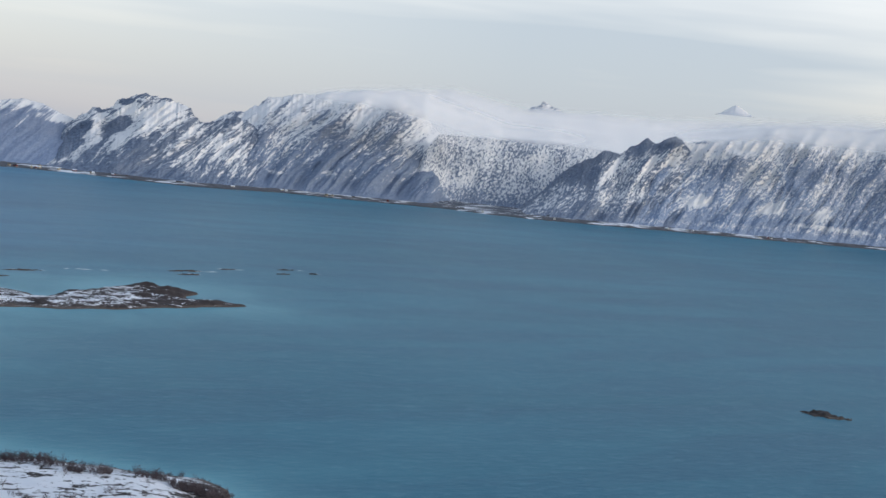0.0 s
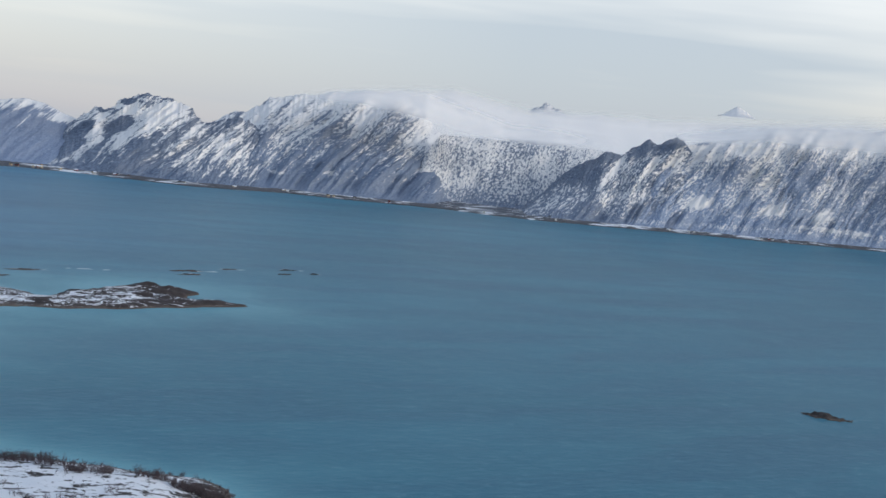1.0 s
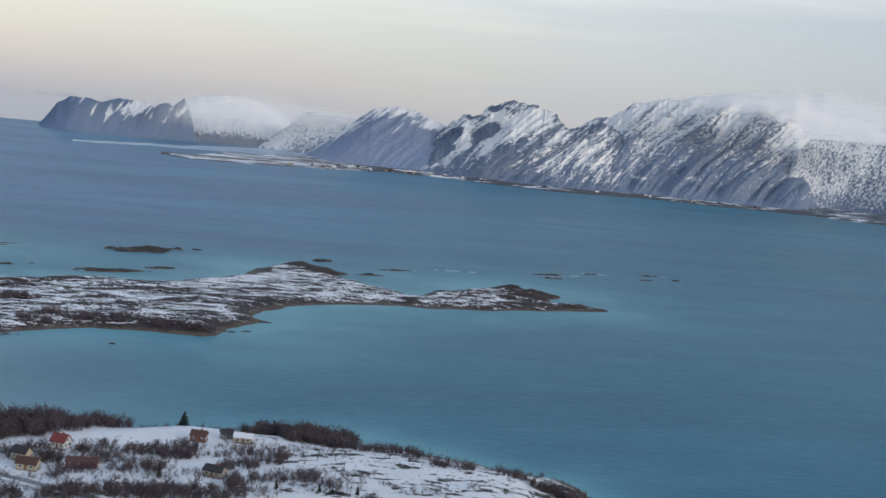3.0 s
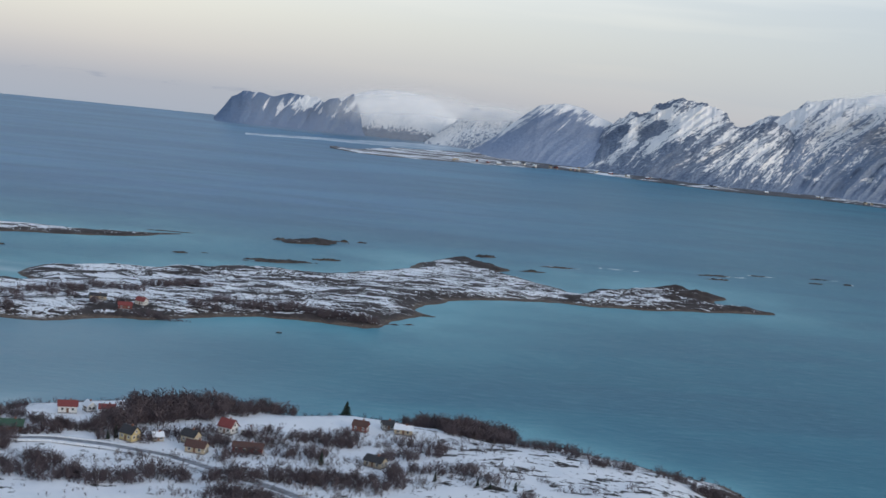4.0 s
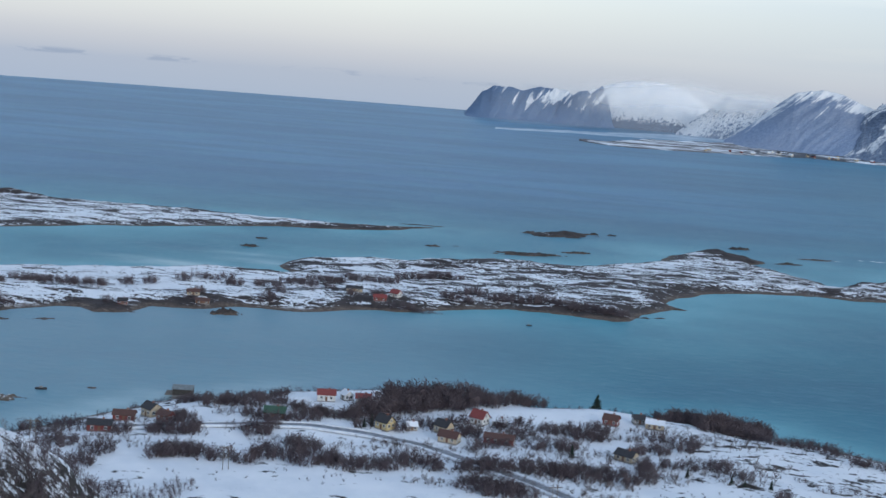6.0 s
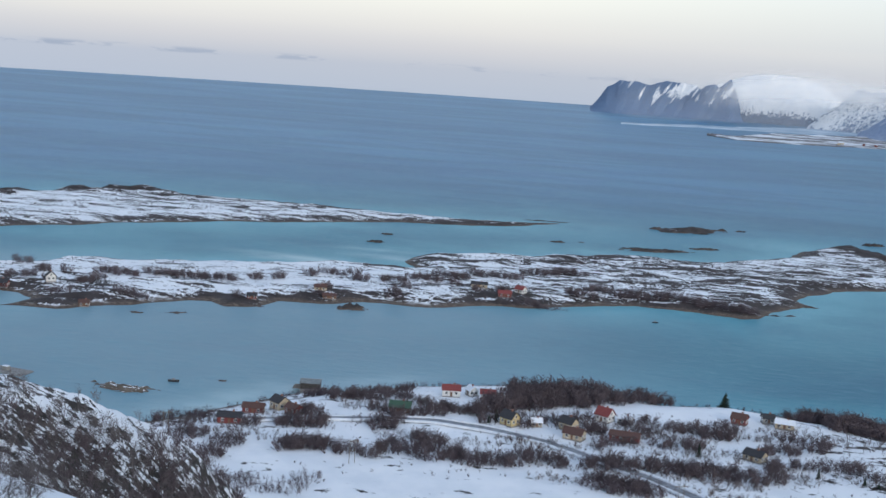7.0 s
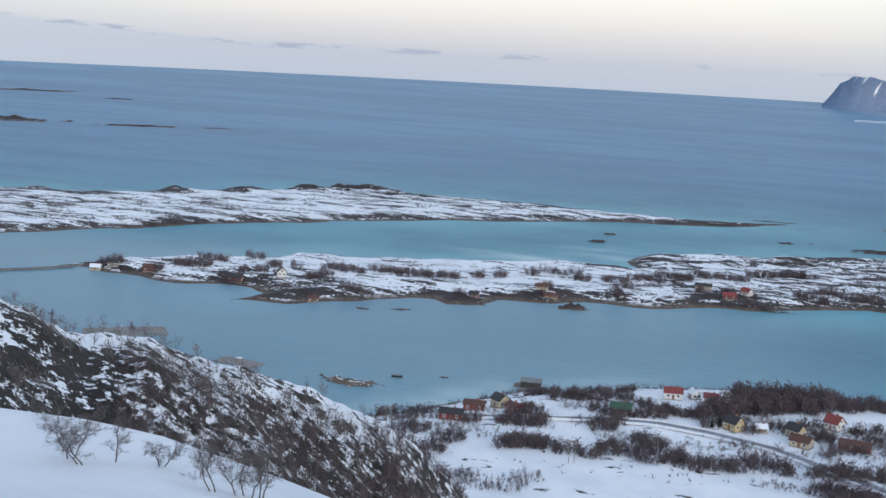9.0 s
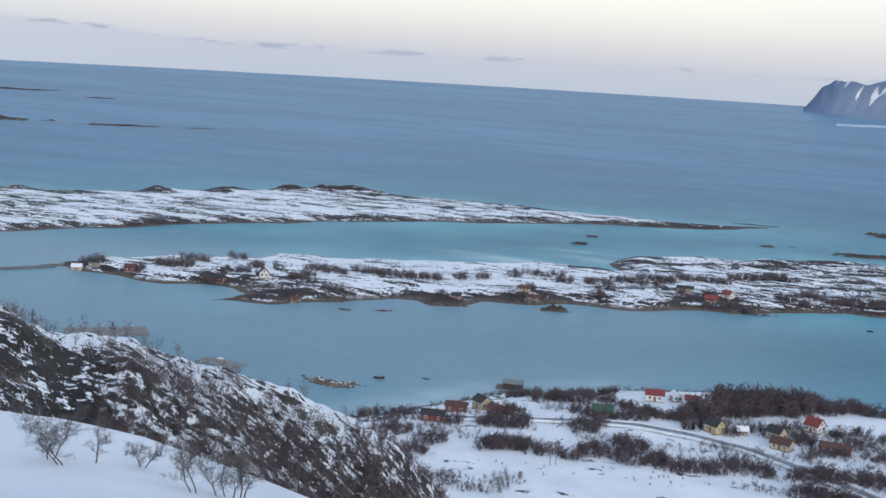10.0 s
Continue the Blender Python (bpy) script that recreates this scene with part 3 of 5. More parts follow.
def mountain(ridge, foot, depth, seed, material, label, ribs=1.0, back=120.0, foot_z=-0.6, lean=0.75, rugged=0.16, profile=((0, 0.5), (1, 0.3)), fields=(), fine=1.0):
    """A massif: ridge gives (heading, elevation seen from the viewpoint) along its crest; foot and depth are distances in metres
    of its base and of the crest behind it. Gullies and ribs run down its face.
    profile: share of bare ground by height; fields: (heading, elevation, half width, half height, strength) of rock walls too steep for snow (+) and open snow (-)."""
    ra, re = [p[0] for p in ridge], [p[1] for p in ridge]
    a = np.linspace(ra[0], ra[-1], int((ra[-1] - ra[0]) * 25) + 12)
    v = np.concatenate([np.linspace(0, 1, 84), np.linspace(1.02, 1.3, 5)])
    V, AA = np.meshgrid(v, a, indexing="ij")
    base = foot(AA) if callable(foot) else np.full_like(AA, foot)
    crest_r = base + depth
    el = np.interp(AA, ra, re) + rugged * fbm(AA * 3.4, AA * 0 + seed, 6, seed, 0.68)
    top = np.maximum(EYE[2] + crest_r * np.tan(np.radians(el)), foot_z)
    along = np.radians(AA) * crest_r
    up = np.clip(V, 0, 1)
    face = 0.30 * up + 0.70 * up ** 1.6
    h = foot_z + (top - foot_z) * np.where(V <= 1, face, 1 - (V - 1) * 1.6)
    bend = 60 * fbm(along / 260, h / 160, 3, seed + 20) + 14 * fbm(along / 50, h / 60, 3, seed + 21)
    slant = along - lean * (h - foot_z) + bend
    rib = ridged(slant / 120, h / 300 + seed, 4, seed) - 0.6
    gully = ridged(slant / 46, h / 170 + seed, 3, seed + 30) - 0.58
    small = fbm(slant / 22, h / 44, 5, seed + 40)
    env = smooth(0, 0.22, up) * smooth(1.10, 0.82, up) * smooth(0, 120, top - foot_z)
    scale = np.clip((top - foot_z) / 300, 0.25, 1.1)
    out = -(90 * rib + 50 * gully + 30 * small) * env * ribs * scale
    h = h + env * (22 * rib + 12 * gully + 12 * small) * ribs * scale
    r = base + np.where(V <= 1, depth * up, depth + (V - 1) * back * 4) + out
    xyz = np.stack([r * np.sin(np.radians(AA)), r * np.cos(np.radians(AA)), h], -1)
    u = np.clip((h - foot_z) / np.maximum(top - foot_z, 1), 0, 1)
    share = np.interp(u, [p[0] for p in profile], [p[1] for p in profile])
    bare = 0.095 * np.interp(share, [0.02, 0.1, 0.25, 0.5, 0.75, 0.9, 0.98], [-2.1, -1.28, -0.67, 0, 0.67, 1.28, 2.1])
    bare = bare + (0.08 * (rib + 0.02) + fine * 0.15 * gully + 0.10 * small) * smooth(0.05, 0.35, u) * ribs
    e = np.degrees(np.arctan2(h - EYE[2], r))
    for ca, ce, da, de, k in fields:
        fall = ((AA - ca - lean * 0.75 * (e - ce)) / da) ** 2 + ((e - ce) / de) ** 2
        bare = bare + 0.62 * k * smooth(1.7, 0.1, fall + 2.6 * fbm(slant / 20, h / 34, 5, seed + 61, 0.65))
    attrs = {"rise": np.clip((h - foot_z) / (0.92 * (top.max() - foot_z)), 0, 1)[:, ::-1], "bare": bare[:, ::-1]}
    ob = sheet("mountain", xyz[:, ::-1], material, attrs, uv=np.stack([slant, h], -1)[:, ::-1])
    return tagged(ob, label, "mountain", kind="structure")


def cloud(lower, upper, dist, seed, label, dense=1.0, fade_in=0.25, fade_out=0.3, ends=(2.0, 2.0), lean=160):
    """A bank of low cloud between two elevations given by heading, leaning back, thinning towards all its edges."""
    la, le, ua, ue = [p[0] for p in lower], [p[1] for p in lower], [p[0] for p in upper], [p[1] for p in upper]
    V, AA = np.meshgrid(np.linspace(0, 1, 40), np.linspace(ua[0], ua[-1], int((ua[-1] - ua[0]) * 10) + 6), indexing="ij")
    e = np.interp(AA, la, le) + V * (np.interp(AA, ua, ue) - np.interp(AA, la, le))
    R = (dist(AA) if callable(dist) else dist) + lean * V + 20 * fbm(AA * 0.8, V * 2, 2, seed)
    xyz = np.stack([R * np.sin(np.radians(AA)), R * np.cos(np.radians(AA)), EYE[2] + R * np.tan(np.radians(e))], -1)
    fray = fbm(AA * 0.7 - V * 0.8, V * 1.4, 3, seed + 5)
    alpha = smooth(0, fade_in, V + 0.12 * fray) * smooth(1.0, 1.0 - fade_out, V + 0.14 * fray) * smooth(1.0, 0.97, V)
    alpha = dense * alpha * smooth(ua[0], ua[0] + ends[0], AA + 0.8 * fray) * smooth(ua[-1], ua[-1] - ends[1], AA + 0.8 * fray)
    ob = sheet("cloud_bank", xyz[:, ::-1], CLOUD, {"dense": np.clip(alpha, 0, 1)[:, ::-1]})
    return tagged(ob, label, "cloud", kind="structure")


CRAGGY = [(0, 0.93), (0.10, 0.93), (0.17, 0.65), (0.3, 0.45), (0.5, 0.36), (0.8, 0.30), (0.93, 0.4), (1, 0.6)]
GULLIED = [(0, 0.97), (0.08, 0.98), (0.15, 0.84), (0.3, 0.70), (0.5, 0.56), (0.64, 0.40), (0.76, 0.24), (0.88, 0.12), (1, 0.08)]
GREY = [(0, 0.9), (0.25, 0.94), (0.6, 0.9), (0.8, 0.72), (0.92, 0.35), (1, 0.2)]
SPUR = [(0, 0.97), (0.07, 0.96), (0.16, 0.70), (0.35, 0.58), (0.6, 0.58), (0.8, 0.62), (0.93, 0.80), (1, 0.9)]
WALL = [(0, 0.97), (0.05, 0.9), (0.09, 0.55), (0.13, 0.86), (0.22, 0.66), (0.4, 0.60), (0.62, 0.60), (0.74, 0.45), (0.82, 0.2), (0.9, 0.10), (1, 0.14)]
SPECKLED = [(0, 0.8), (0.12, 0.55), (0.3, 0.42), (0.6, 0.38), (0.9, 0.42), (1, 0.3)]
HEAD = [(0, 0.97), (0.5, 0.93), (0.8, 0.82), (1, 0.8)]
FLANK = [(0, 0.97), (0.5, 0.9), (1, 0.85)]
DOME = [(0, 0.95), (0.12, 0.9), (0.2, 0.4), (0.32, 0.12), (0.5, 0.03), (1, 0.02)]
PEAKLET = [(0, 0.7), (0.12, 0.45), (0.4, 0.18), (0.8, 0.16), (1, 0.3)]
# paleness, blue cast and soft grain here imitate haze over the distance
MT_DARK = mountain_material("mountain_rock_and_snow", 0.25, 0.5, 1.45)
MT_HEAD = mountain_material("hazed_headland_rock", 0.35, 0.75, 1.35, (1 / 24, 1 / 90), (1 / 16, 1 / 24), (0.82, 1.0, 1.18), (0.15, 0.85))
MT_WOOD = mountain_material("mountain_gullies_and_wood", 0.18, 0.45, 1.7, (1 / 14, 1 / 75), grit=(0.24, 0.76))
MT_GREY = mountain_material("hazed_grey_birch_slope", 0.3, 0.75, 2.1, (1 / 24, 1 / 140), (1 / 14, 1 / 22), (1, 1, 1.02), (0.1, 0.9))
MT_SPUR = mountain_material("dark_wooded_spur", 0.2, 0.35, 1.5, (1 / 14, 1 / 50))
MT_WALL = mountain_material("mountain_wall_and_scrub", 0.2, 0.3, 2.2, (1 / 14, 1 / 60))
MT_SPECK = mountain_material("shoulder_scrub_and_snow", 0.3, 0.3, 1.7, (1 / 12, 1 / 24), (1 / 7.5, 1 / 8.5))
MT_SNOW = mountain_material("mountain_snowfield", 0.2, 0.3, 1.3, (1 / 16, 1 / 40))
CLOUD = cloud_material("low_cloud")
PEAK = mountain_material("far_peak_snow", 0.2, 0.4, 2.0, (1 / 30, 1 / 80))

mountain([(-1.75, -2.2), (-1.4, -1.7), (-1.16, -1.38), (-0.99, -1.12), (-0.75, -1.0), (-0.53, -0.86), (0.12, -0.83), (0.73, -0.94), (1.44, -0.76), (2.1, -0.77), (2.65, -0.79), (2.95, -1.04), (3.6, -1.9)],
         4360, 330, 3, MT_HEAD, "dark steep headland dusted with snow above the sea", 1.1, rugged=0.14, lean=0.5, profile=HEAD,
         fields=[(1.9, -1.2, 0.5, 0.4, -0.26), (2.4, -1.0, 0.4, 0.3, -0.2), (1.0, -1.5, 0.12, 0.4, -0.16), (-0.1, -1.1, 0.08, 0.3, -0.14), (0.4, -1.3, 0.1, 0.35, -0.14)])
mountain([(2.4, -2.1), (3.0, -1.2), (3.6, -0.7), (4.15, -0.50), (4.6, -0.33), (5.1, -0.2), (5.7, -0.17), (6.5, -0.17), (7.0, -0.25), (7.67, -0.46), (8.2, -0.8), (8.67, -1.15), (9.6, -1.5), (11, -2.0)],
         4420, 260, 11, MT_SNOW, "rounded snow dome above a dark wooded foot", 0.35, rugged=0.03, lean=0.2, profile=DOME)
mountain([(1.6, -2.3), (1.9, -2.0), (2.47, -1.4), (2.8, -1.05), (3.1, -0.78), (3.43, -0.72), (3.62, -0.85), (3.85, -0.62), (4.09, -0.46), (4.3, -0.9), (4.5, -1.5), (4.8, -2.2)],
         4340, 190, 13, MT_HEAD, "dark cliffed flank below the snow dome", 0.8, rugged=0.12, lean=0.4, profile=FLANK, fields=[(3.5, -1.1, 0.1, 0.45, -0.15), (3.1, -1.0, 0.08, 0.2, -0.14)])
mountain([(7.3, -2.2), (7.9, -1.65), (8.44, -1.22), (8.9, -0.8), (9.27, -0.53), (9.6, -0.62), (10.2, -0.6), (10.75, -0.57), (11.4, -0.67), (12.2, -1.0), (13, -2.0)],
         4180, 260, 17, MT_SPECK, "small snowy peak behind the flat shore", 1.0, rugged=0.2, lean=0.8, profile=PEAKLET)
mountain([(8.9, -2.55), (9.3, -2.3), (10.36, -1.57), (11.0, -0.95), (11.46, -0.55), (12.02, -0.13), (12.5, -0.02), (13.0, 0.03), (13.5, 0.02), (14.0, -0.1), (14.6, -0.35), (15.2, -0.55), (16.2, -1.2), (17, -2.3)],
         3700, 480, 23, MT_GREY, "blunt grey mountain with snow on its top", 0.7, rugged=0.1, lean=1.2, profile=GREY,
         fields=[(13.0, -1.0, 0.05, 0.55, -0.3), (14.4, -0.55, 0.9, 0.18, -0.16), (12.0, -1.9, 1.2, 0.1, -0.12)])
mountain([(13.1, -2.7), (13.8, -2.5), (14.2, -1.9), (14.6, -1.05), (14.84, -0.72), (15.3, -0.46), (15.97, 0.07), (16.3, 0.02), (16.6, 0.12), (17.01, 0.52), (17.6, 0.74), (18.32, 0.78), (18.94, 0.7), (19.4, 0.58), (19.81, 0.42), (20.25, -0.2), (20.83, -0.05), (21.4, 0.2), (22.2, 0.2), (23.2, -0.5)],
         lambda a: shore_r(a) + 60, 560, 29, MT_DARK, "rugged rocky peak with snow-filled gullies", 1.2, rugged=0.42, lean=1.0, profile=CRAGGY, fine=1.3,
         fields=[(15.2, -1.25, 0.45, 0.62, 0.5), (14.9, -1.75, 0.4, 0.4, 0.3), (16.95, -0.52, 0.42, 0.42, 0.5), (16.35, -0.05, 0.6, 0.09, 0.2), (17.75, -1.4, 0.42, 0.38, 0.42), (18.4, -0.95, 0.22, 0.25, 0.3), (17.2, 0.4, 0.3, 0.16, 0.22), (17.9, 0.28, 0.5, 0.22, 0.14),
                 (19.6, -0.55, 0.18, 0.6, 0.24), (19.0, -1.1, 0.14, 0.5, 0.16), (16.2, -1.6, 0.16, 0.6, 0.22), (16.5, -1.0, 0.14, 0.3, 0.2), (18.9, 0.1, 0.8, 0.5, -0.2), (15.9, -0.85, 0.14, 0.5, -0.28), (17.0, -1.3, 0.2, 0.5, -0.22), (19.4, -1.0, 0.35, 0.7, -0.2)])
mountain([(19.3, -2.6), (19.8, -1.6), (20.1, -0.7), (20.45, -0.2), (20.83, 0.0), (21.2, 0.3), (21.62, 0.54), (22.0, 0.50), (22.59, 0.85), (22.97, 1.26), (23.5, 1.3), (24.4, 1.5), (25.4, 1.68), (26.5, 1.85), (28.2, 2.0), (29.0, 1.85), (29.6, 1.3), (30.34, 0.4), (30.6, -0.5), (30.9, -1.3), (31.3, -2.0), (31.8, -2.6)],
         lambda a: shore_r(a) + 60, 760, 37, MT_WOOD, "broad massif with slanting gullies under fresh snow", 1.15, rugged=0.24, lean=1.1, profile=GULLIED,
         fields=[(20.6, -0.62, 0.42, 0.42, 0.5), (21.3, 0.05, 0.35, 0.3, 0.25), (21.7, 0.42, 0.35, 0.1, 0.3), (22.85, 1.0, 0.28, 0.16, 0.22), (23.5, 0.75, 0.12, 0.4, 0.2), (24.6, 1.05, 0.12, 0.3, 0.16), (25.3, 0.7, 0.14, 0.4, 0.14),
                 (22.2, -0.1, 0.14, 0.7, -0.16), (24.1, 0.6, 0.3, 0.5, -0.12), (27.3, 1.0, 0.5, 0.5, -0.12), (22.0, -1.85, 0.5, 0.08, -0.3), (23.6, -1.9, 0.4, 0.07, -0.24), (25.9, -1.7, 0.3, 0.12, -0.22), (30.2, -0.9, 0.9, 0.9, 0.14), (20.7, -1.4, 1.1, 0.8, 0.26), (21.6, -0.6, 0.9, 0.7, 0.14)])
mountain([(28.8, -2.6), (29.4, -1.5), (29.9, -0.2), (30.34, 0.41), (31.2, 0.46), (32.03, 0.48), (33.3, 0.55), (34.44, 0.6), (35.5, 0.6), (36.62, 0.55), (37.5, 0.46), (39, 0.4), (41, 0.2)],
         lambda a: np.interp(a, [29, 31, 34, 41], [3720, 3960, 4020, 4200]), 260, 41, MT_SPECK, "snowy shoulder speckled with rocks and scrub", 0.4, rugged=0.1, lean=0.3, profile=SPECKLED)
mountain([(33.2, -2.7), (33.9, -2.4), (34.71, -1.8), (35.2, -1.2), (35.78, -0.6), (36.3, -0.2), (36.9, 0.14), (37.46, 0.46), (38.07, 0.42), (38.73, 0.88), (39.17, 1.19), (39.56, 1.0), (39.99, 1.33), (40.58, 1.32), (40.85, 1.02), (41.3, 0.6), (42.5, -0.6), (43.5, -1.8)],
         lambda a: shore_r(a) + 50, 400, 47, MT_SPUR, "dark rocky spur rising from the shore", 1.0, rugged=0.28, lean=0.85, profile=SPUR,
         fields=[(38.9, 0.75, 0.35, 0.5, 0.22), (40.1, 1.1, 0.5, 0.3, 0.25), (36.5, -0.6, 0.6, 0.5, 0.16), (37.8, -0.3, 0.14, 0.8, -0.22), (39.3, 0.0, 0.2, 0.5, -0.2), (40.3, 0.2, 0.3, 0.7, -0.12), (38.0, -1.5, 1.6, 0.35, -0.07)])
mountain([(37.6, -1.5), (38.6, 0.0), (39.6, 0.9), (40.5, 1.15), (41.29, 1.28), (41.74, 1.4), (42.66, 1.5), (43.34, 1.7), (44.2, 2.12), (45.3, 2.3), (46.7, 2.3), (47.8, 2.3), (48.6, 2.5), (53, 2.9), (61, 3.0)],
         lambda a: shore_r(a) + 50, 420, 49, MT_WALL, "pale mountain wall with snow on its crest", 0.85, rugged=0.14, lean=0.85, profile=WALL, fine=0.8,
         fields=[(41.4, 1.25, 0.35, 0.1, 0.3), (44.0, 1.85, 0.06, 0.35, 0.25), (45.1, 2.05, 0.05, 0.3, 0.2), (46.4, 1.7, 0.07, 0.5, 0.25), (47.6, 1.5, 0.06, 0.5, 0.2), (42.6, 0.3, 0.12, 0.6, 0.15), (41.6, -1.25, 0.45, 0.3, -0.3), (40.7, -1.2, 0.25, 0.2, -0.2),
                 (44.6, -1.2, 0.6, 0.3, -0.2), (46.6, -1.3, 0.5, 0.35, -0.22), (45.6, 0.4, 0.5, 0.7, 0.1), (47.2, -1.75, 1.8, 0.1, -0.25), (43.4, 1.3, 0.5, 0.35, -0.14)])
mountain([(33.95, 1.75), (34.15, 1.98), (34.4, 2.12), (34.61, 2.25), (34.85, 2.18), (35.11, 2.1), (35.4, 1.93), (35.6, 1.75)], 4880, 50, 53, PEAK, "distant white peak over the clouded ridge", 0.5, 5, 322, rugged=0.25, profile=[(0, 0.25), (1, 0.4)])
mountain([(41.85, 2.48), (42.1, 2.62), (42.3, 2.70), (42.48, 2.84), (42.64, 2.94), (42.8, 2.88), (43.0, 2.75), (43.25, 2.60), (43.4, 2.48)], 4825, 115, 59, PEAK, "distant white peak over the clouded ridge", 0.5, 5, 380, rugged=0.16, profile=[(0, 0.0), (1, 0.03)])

# a faint see-through sheet, added to imitate haze in the air
cloud([(-1.5, -2.5), (12.5, -2.6)], [(-1.5, -0.75), (0, -0.45), (5, 0.05), (9, -0.2), (12.5, -0.2)], 4140, 71, "thin sea haze before the far headlands", 0.11, 0.12, 0.55, (2.0, 3.0), 20)
cloud([(2.4, -1.9), (9, -1.6), (13, -1.2)], [(2.4, -0.5), (4.4, 0.0), (5.6, 0.15), (7.5, 0.2), (9.5, 0.0), (13.0, -0.3)], 4300, 45, "thin mist hanging before the snow dome", 0.5, 0.6, 0.5, (2.4, 3.0))
cloud([(25, 0.1), (50, 0.1)], [(24.5, 1.7), (27.2, 2.1), (28.3, 2.4), (29.5, 2.6), (30.7, 2.65), (31.9, 2.5), (34.0, 2.15), (35.5, 2.1), (37, 2.2), (40, 2.35), (42, 2.45), (44, 2.65), (46, 2.95), (50, 3.2), (56, 3.2)],
      lambda a: 4440 + 140 * smooth(34, 43, a), 39, "white cloud bank lying on the snowy plateau", 1.0, 0.02, 0.3, (4.0, 1.0), 240)
cloud([(23.5, 0.9), (27, 1.15), (29.5, 0.7), (31, 0.3), (34, 0.2), (38, 0.3)], [(23.5, 1.6), (25, 1.85), (27, 2.2), (28.5, 2.4), (29.6, 2.4), (31, 2.0), (33, 1.4), (38, 1.2)], 3880, 43, "thin cloud drifting over the massif's snowy crest", 0.85, 0.6, 0.4, (3.5, 4.0), 200)
cloud([(39, 0.9), (44, 1.3), (52, 1.2)], [(39, 1.6), (42, 2.0), (44, 2.5), (47, 2.7), (52, 2.9)], 3990, 57, "thin cloud blowing over the pale mountain wall", 0.7, 0.6, 0.4, (3.0, 1.0), 200)


# ---- small helpers for things ----
def mesh_from(name, verts, faces, materials, smooth_shade=False):
    me = bpy.data.meshes.new(name)
    me.from_pydata([tuple(v) for v in verts], [], [tuple(f) for f in faces])
    for m in (materials if isinstance(materials, (list, tuple)) else [materials]):
        me.materials.append(m)
    if smooth_shade:
        me.polygons.foreach_set("use_smooth", np.ones(len(me.polygons), bool))
    me.update()
    return me


def tri_mesh(name, verts, tris, material):
    """A mesh from arrays of points and triangles."""
    me = bpy.data.meshes.new(name)
    me.vertices.add(len(verts))
    me.vertices.foreach_set("co", np.asarray(verts, np.float32).reshape(-1))
    me.loops.add(tris.size)
    me.loops.foreach_set("vertex_index", tris.reshape(-1).astype(np.int32))
    me.polygons.add(len(tris))
    me.polygons.foreach_set("loop_start", np.arange(0, tris.size, 3, dtype=np.int32))
    me.update(calc_edges=True)
    me.materials.append(material)
    return me


def part(name, data, parent, label=""):
    ob = new(name, data)
    ob.parent = parent
    if label:
        ob["label"] = label
    return ob


def box_mesh(name, x0, x1, y0, y1, z0, z1, material, bevel=0.0):
    bm = bmesh.new()
    bmesh.ops.create_cube(bm, size=1.0, matrix=Matrix.Translation(((x0 + x1) / 2, (y0 + y1) / 2, (z0 + z1) / 2)) @ Matrix.Diagonal((x1 - x0, y1 - y0, z1 - z0, 1)))
    if bevel:
        bmesh.ops.bevel(bm, geom=bm.edges[:], offset=bevel, segments=1, affect="EDGES")
    me = bpy.data.meshes.new(name)
    bm.to_mesh(me)
    bm.free()
    me.materials.append(material)
    return me


def near_z(x, y):
    return float(near_height(np.array([[float(x)]]), np.array([[float(y)]]))[0, 0])


def isle_z(x, y):
    return float(isle_height(np.array([[float(x)]]), np.array([[float(y)]]), ISLE_A, 4.5, 21)[0, 0])


# ---- bare trees: tapered three-sided stems and twigs ----
def spikes(starts, ends, radii, tips):
    """Tapered three-sided twigs from starts to ends."""
    starts, ends = np.asarray(starts, float), np.asarray(ends, float)
    d = ends - starts
    d = d / np.maximum(np.linalg.norm(d, axis=1, keepdims=True), 1e-6)
    ref = np.where(np.abs(d[:, 2:3]) > 0.9, np.array([[1.0, 0, 0]]), np.array([[0, 0, 1.0]]))
    u = np.cross(d, ref)
    u /= np.linalg.norm(u, axis=1, keepdims=True)
    w = np.cross(d, u)
    verts = []
    for centre, rad in ((starts, radii), (ends, tips)):
        for k in range(3):
            a = 2 * math.pi * k / 3
            verts.append(centre + np.asarray(rad)[:, None] * (math.cos(a) * u + math.sin(a) * w))
    n = len(starts)
    v = np.stack(verts, 1).reshape(-1, 3)
    base = np.arange(n)[:, None] * 6
    t = []
    for k in range(3):
        j = (k + 1) % 3
        t += [np.concatenate([base + k, base + j, base + 3 + j], 1), np.concatenate([base + k, base + 3 + j, base + 3 + k], 1)]
    return v, np.stack(t, 1).reshape(-1, 3)


def tube(pts, radii, sides=5):
    """One tapered stem through the points."""
    v, f = [], []
    for p, r in zip(pts, radii):
        for k in range(sides):
            a = 2 * math.pi * k / sides
            v.append((p[0] + r * math.cos(a), p[1] + r * math.sin(a), p[2]))
    for i in range(len(pts) - 1):
        for k in range(sides):
            j = (k + 1) % sides
            a, b, c, d = i * sides + k, i * sides + j, (i + 1) * sides + j, (i + 1) * sides + k
            f += [(a, b, c), (a, c, d)]
    return np.array(v), np.array(f)


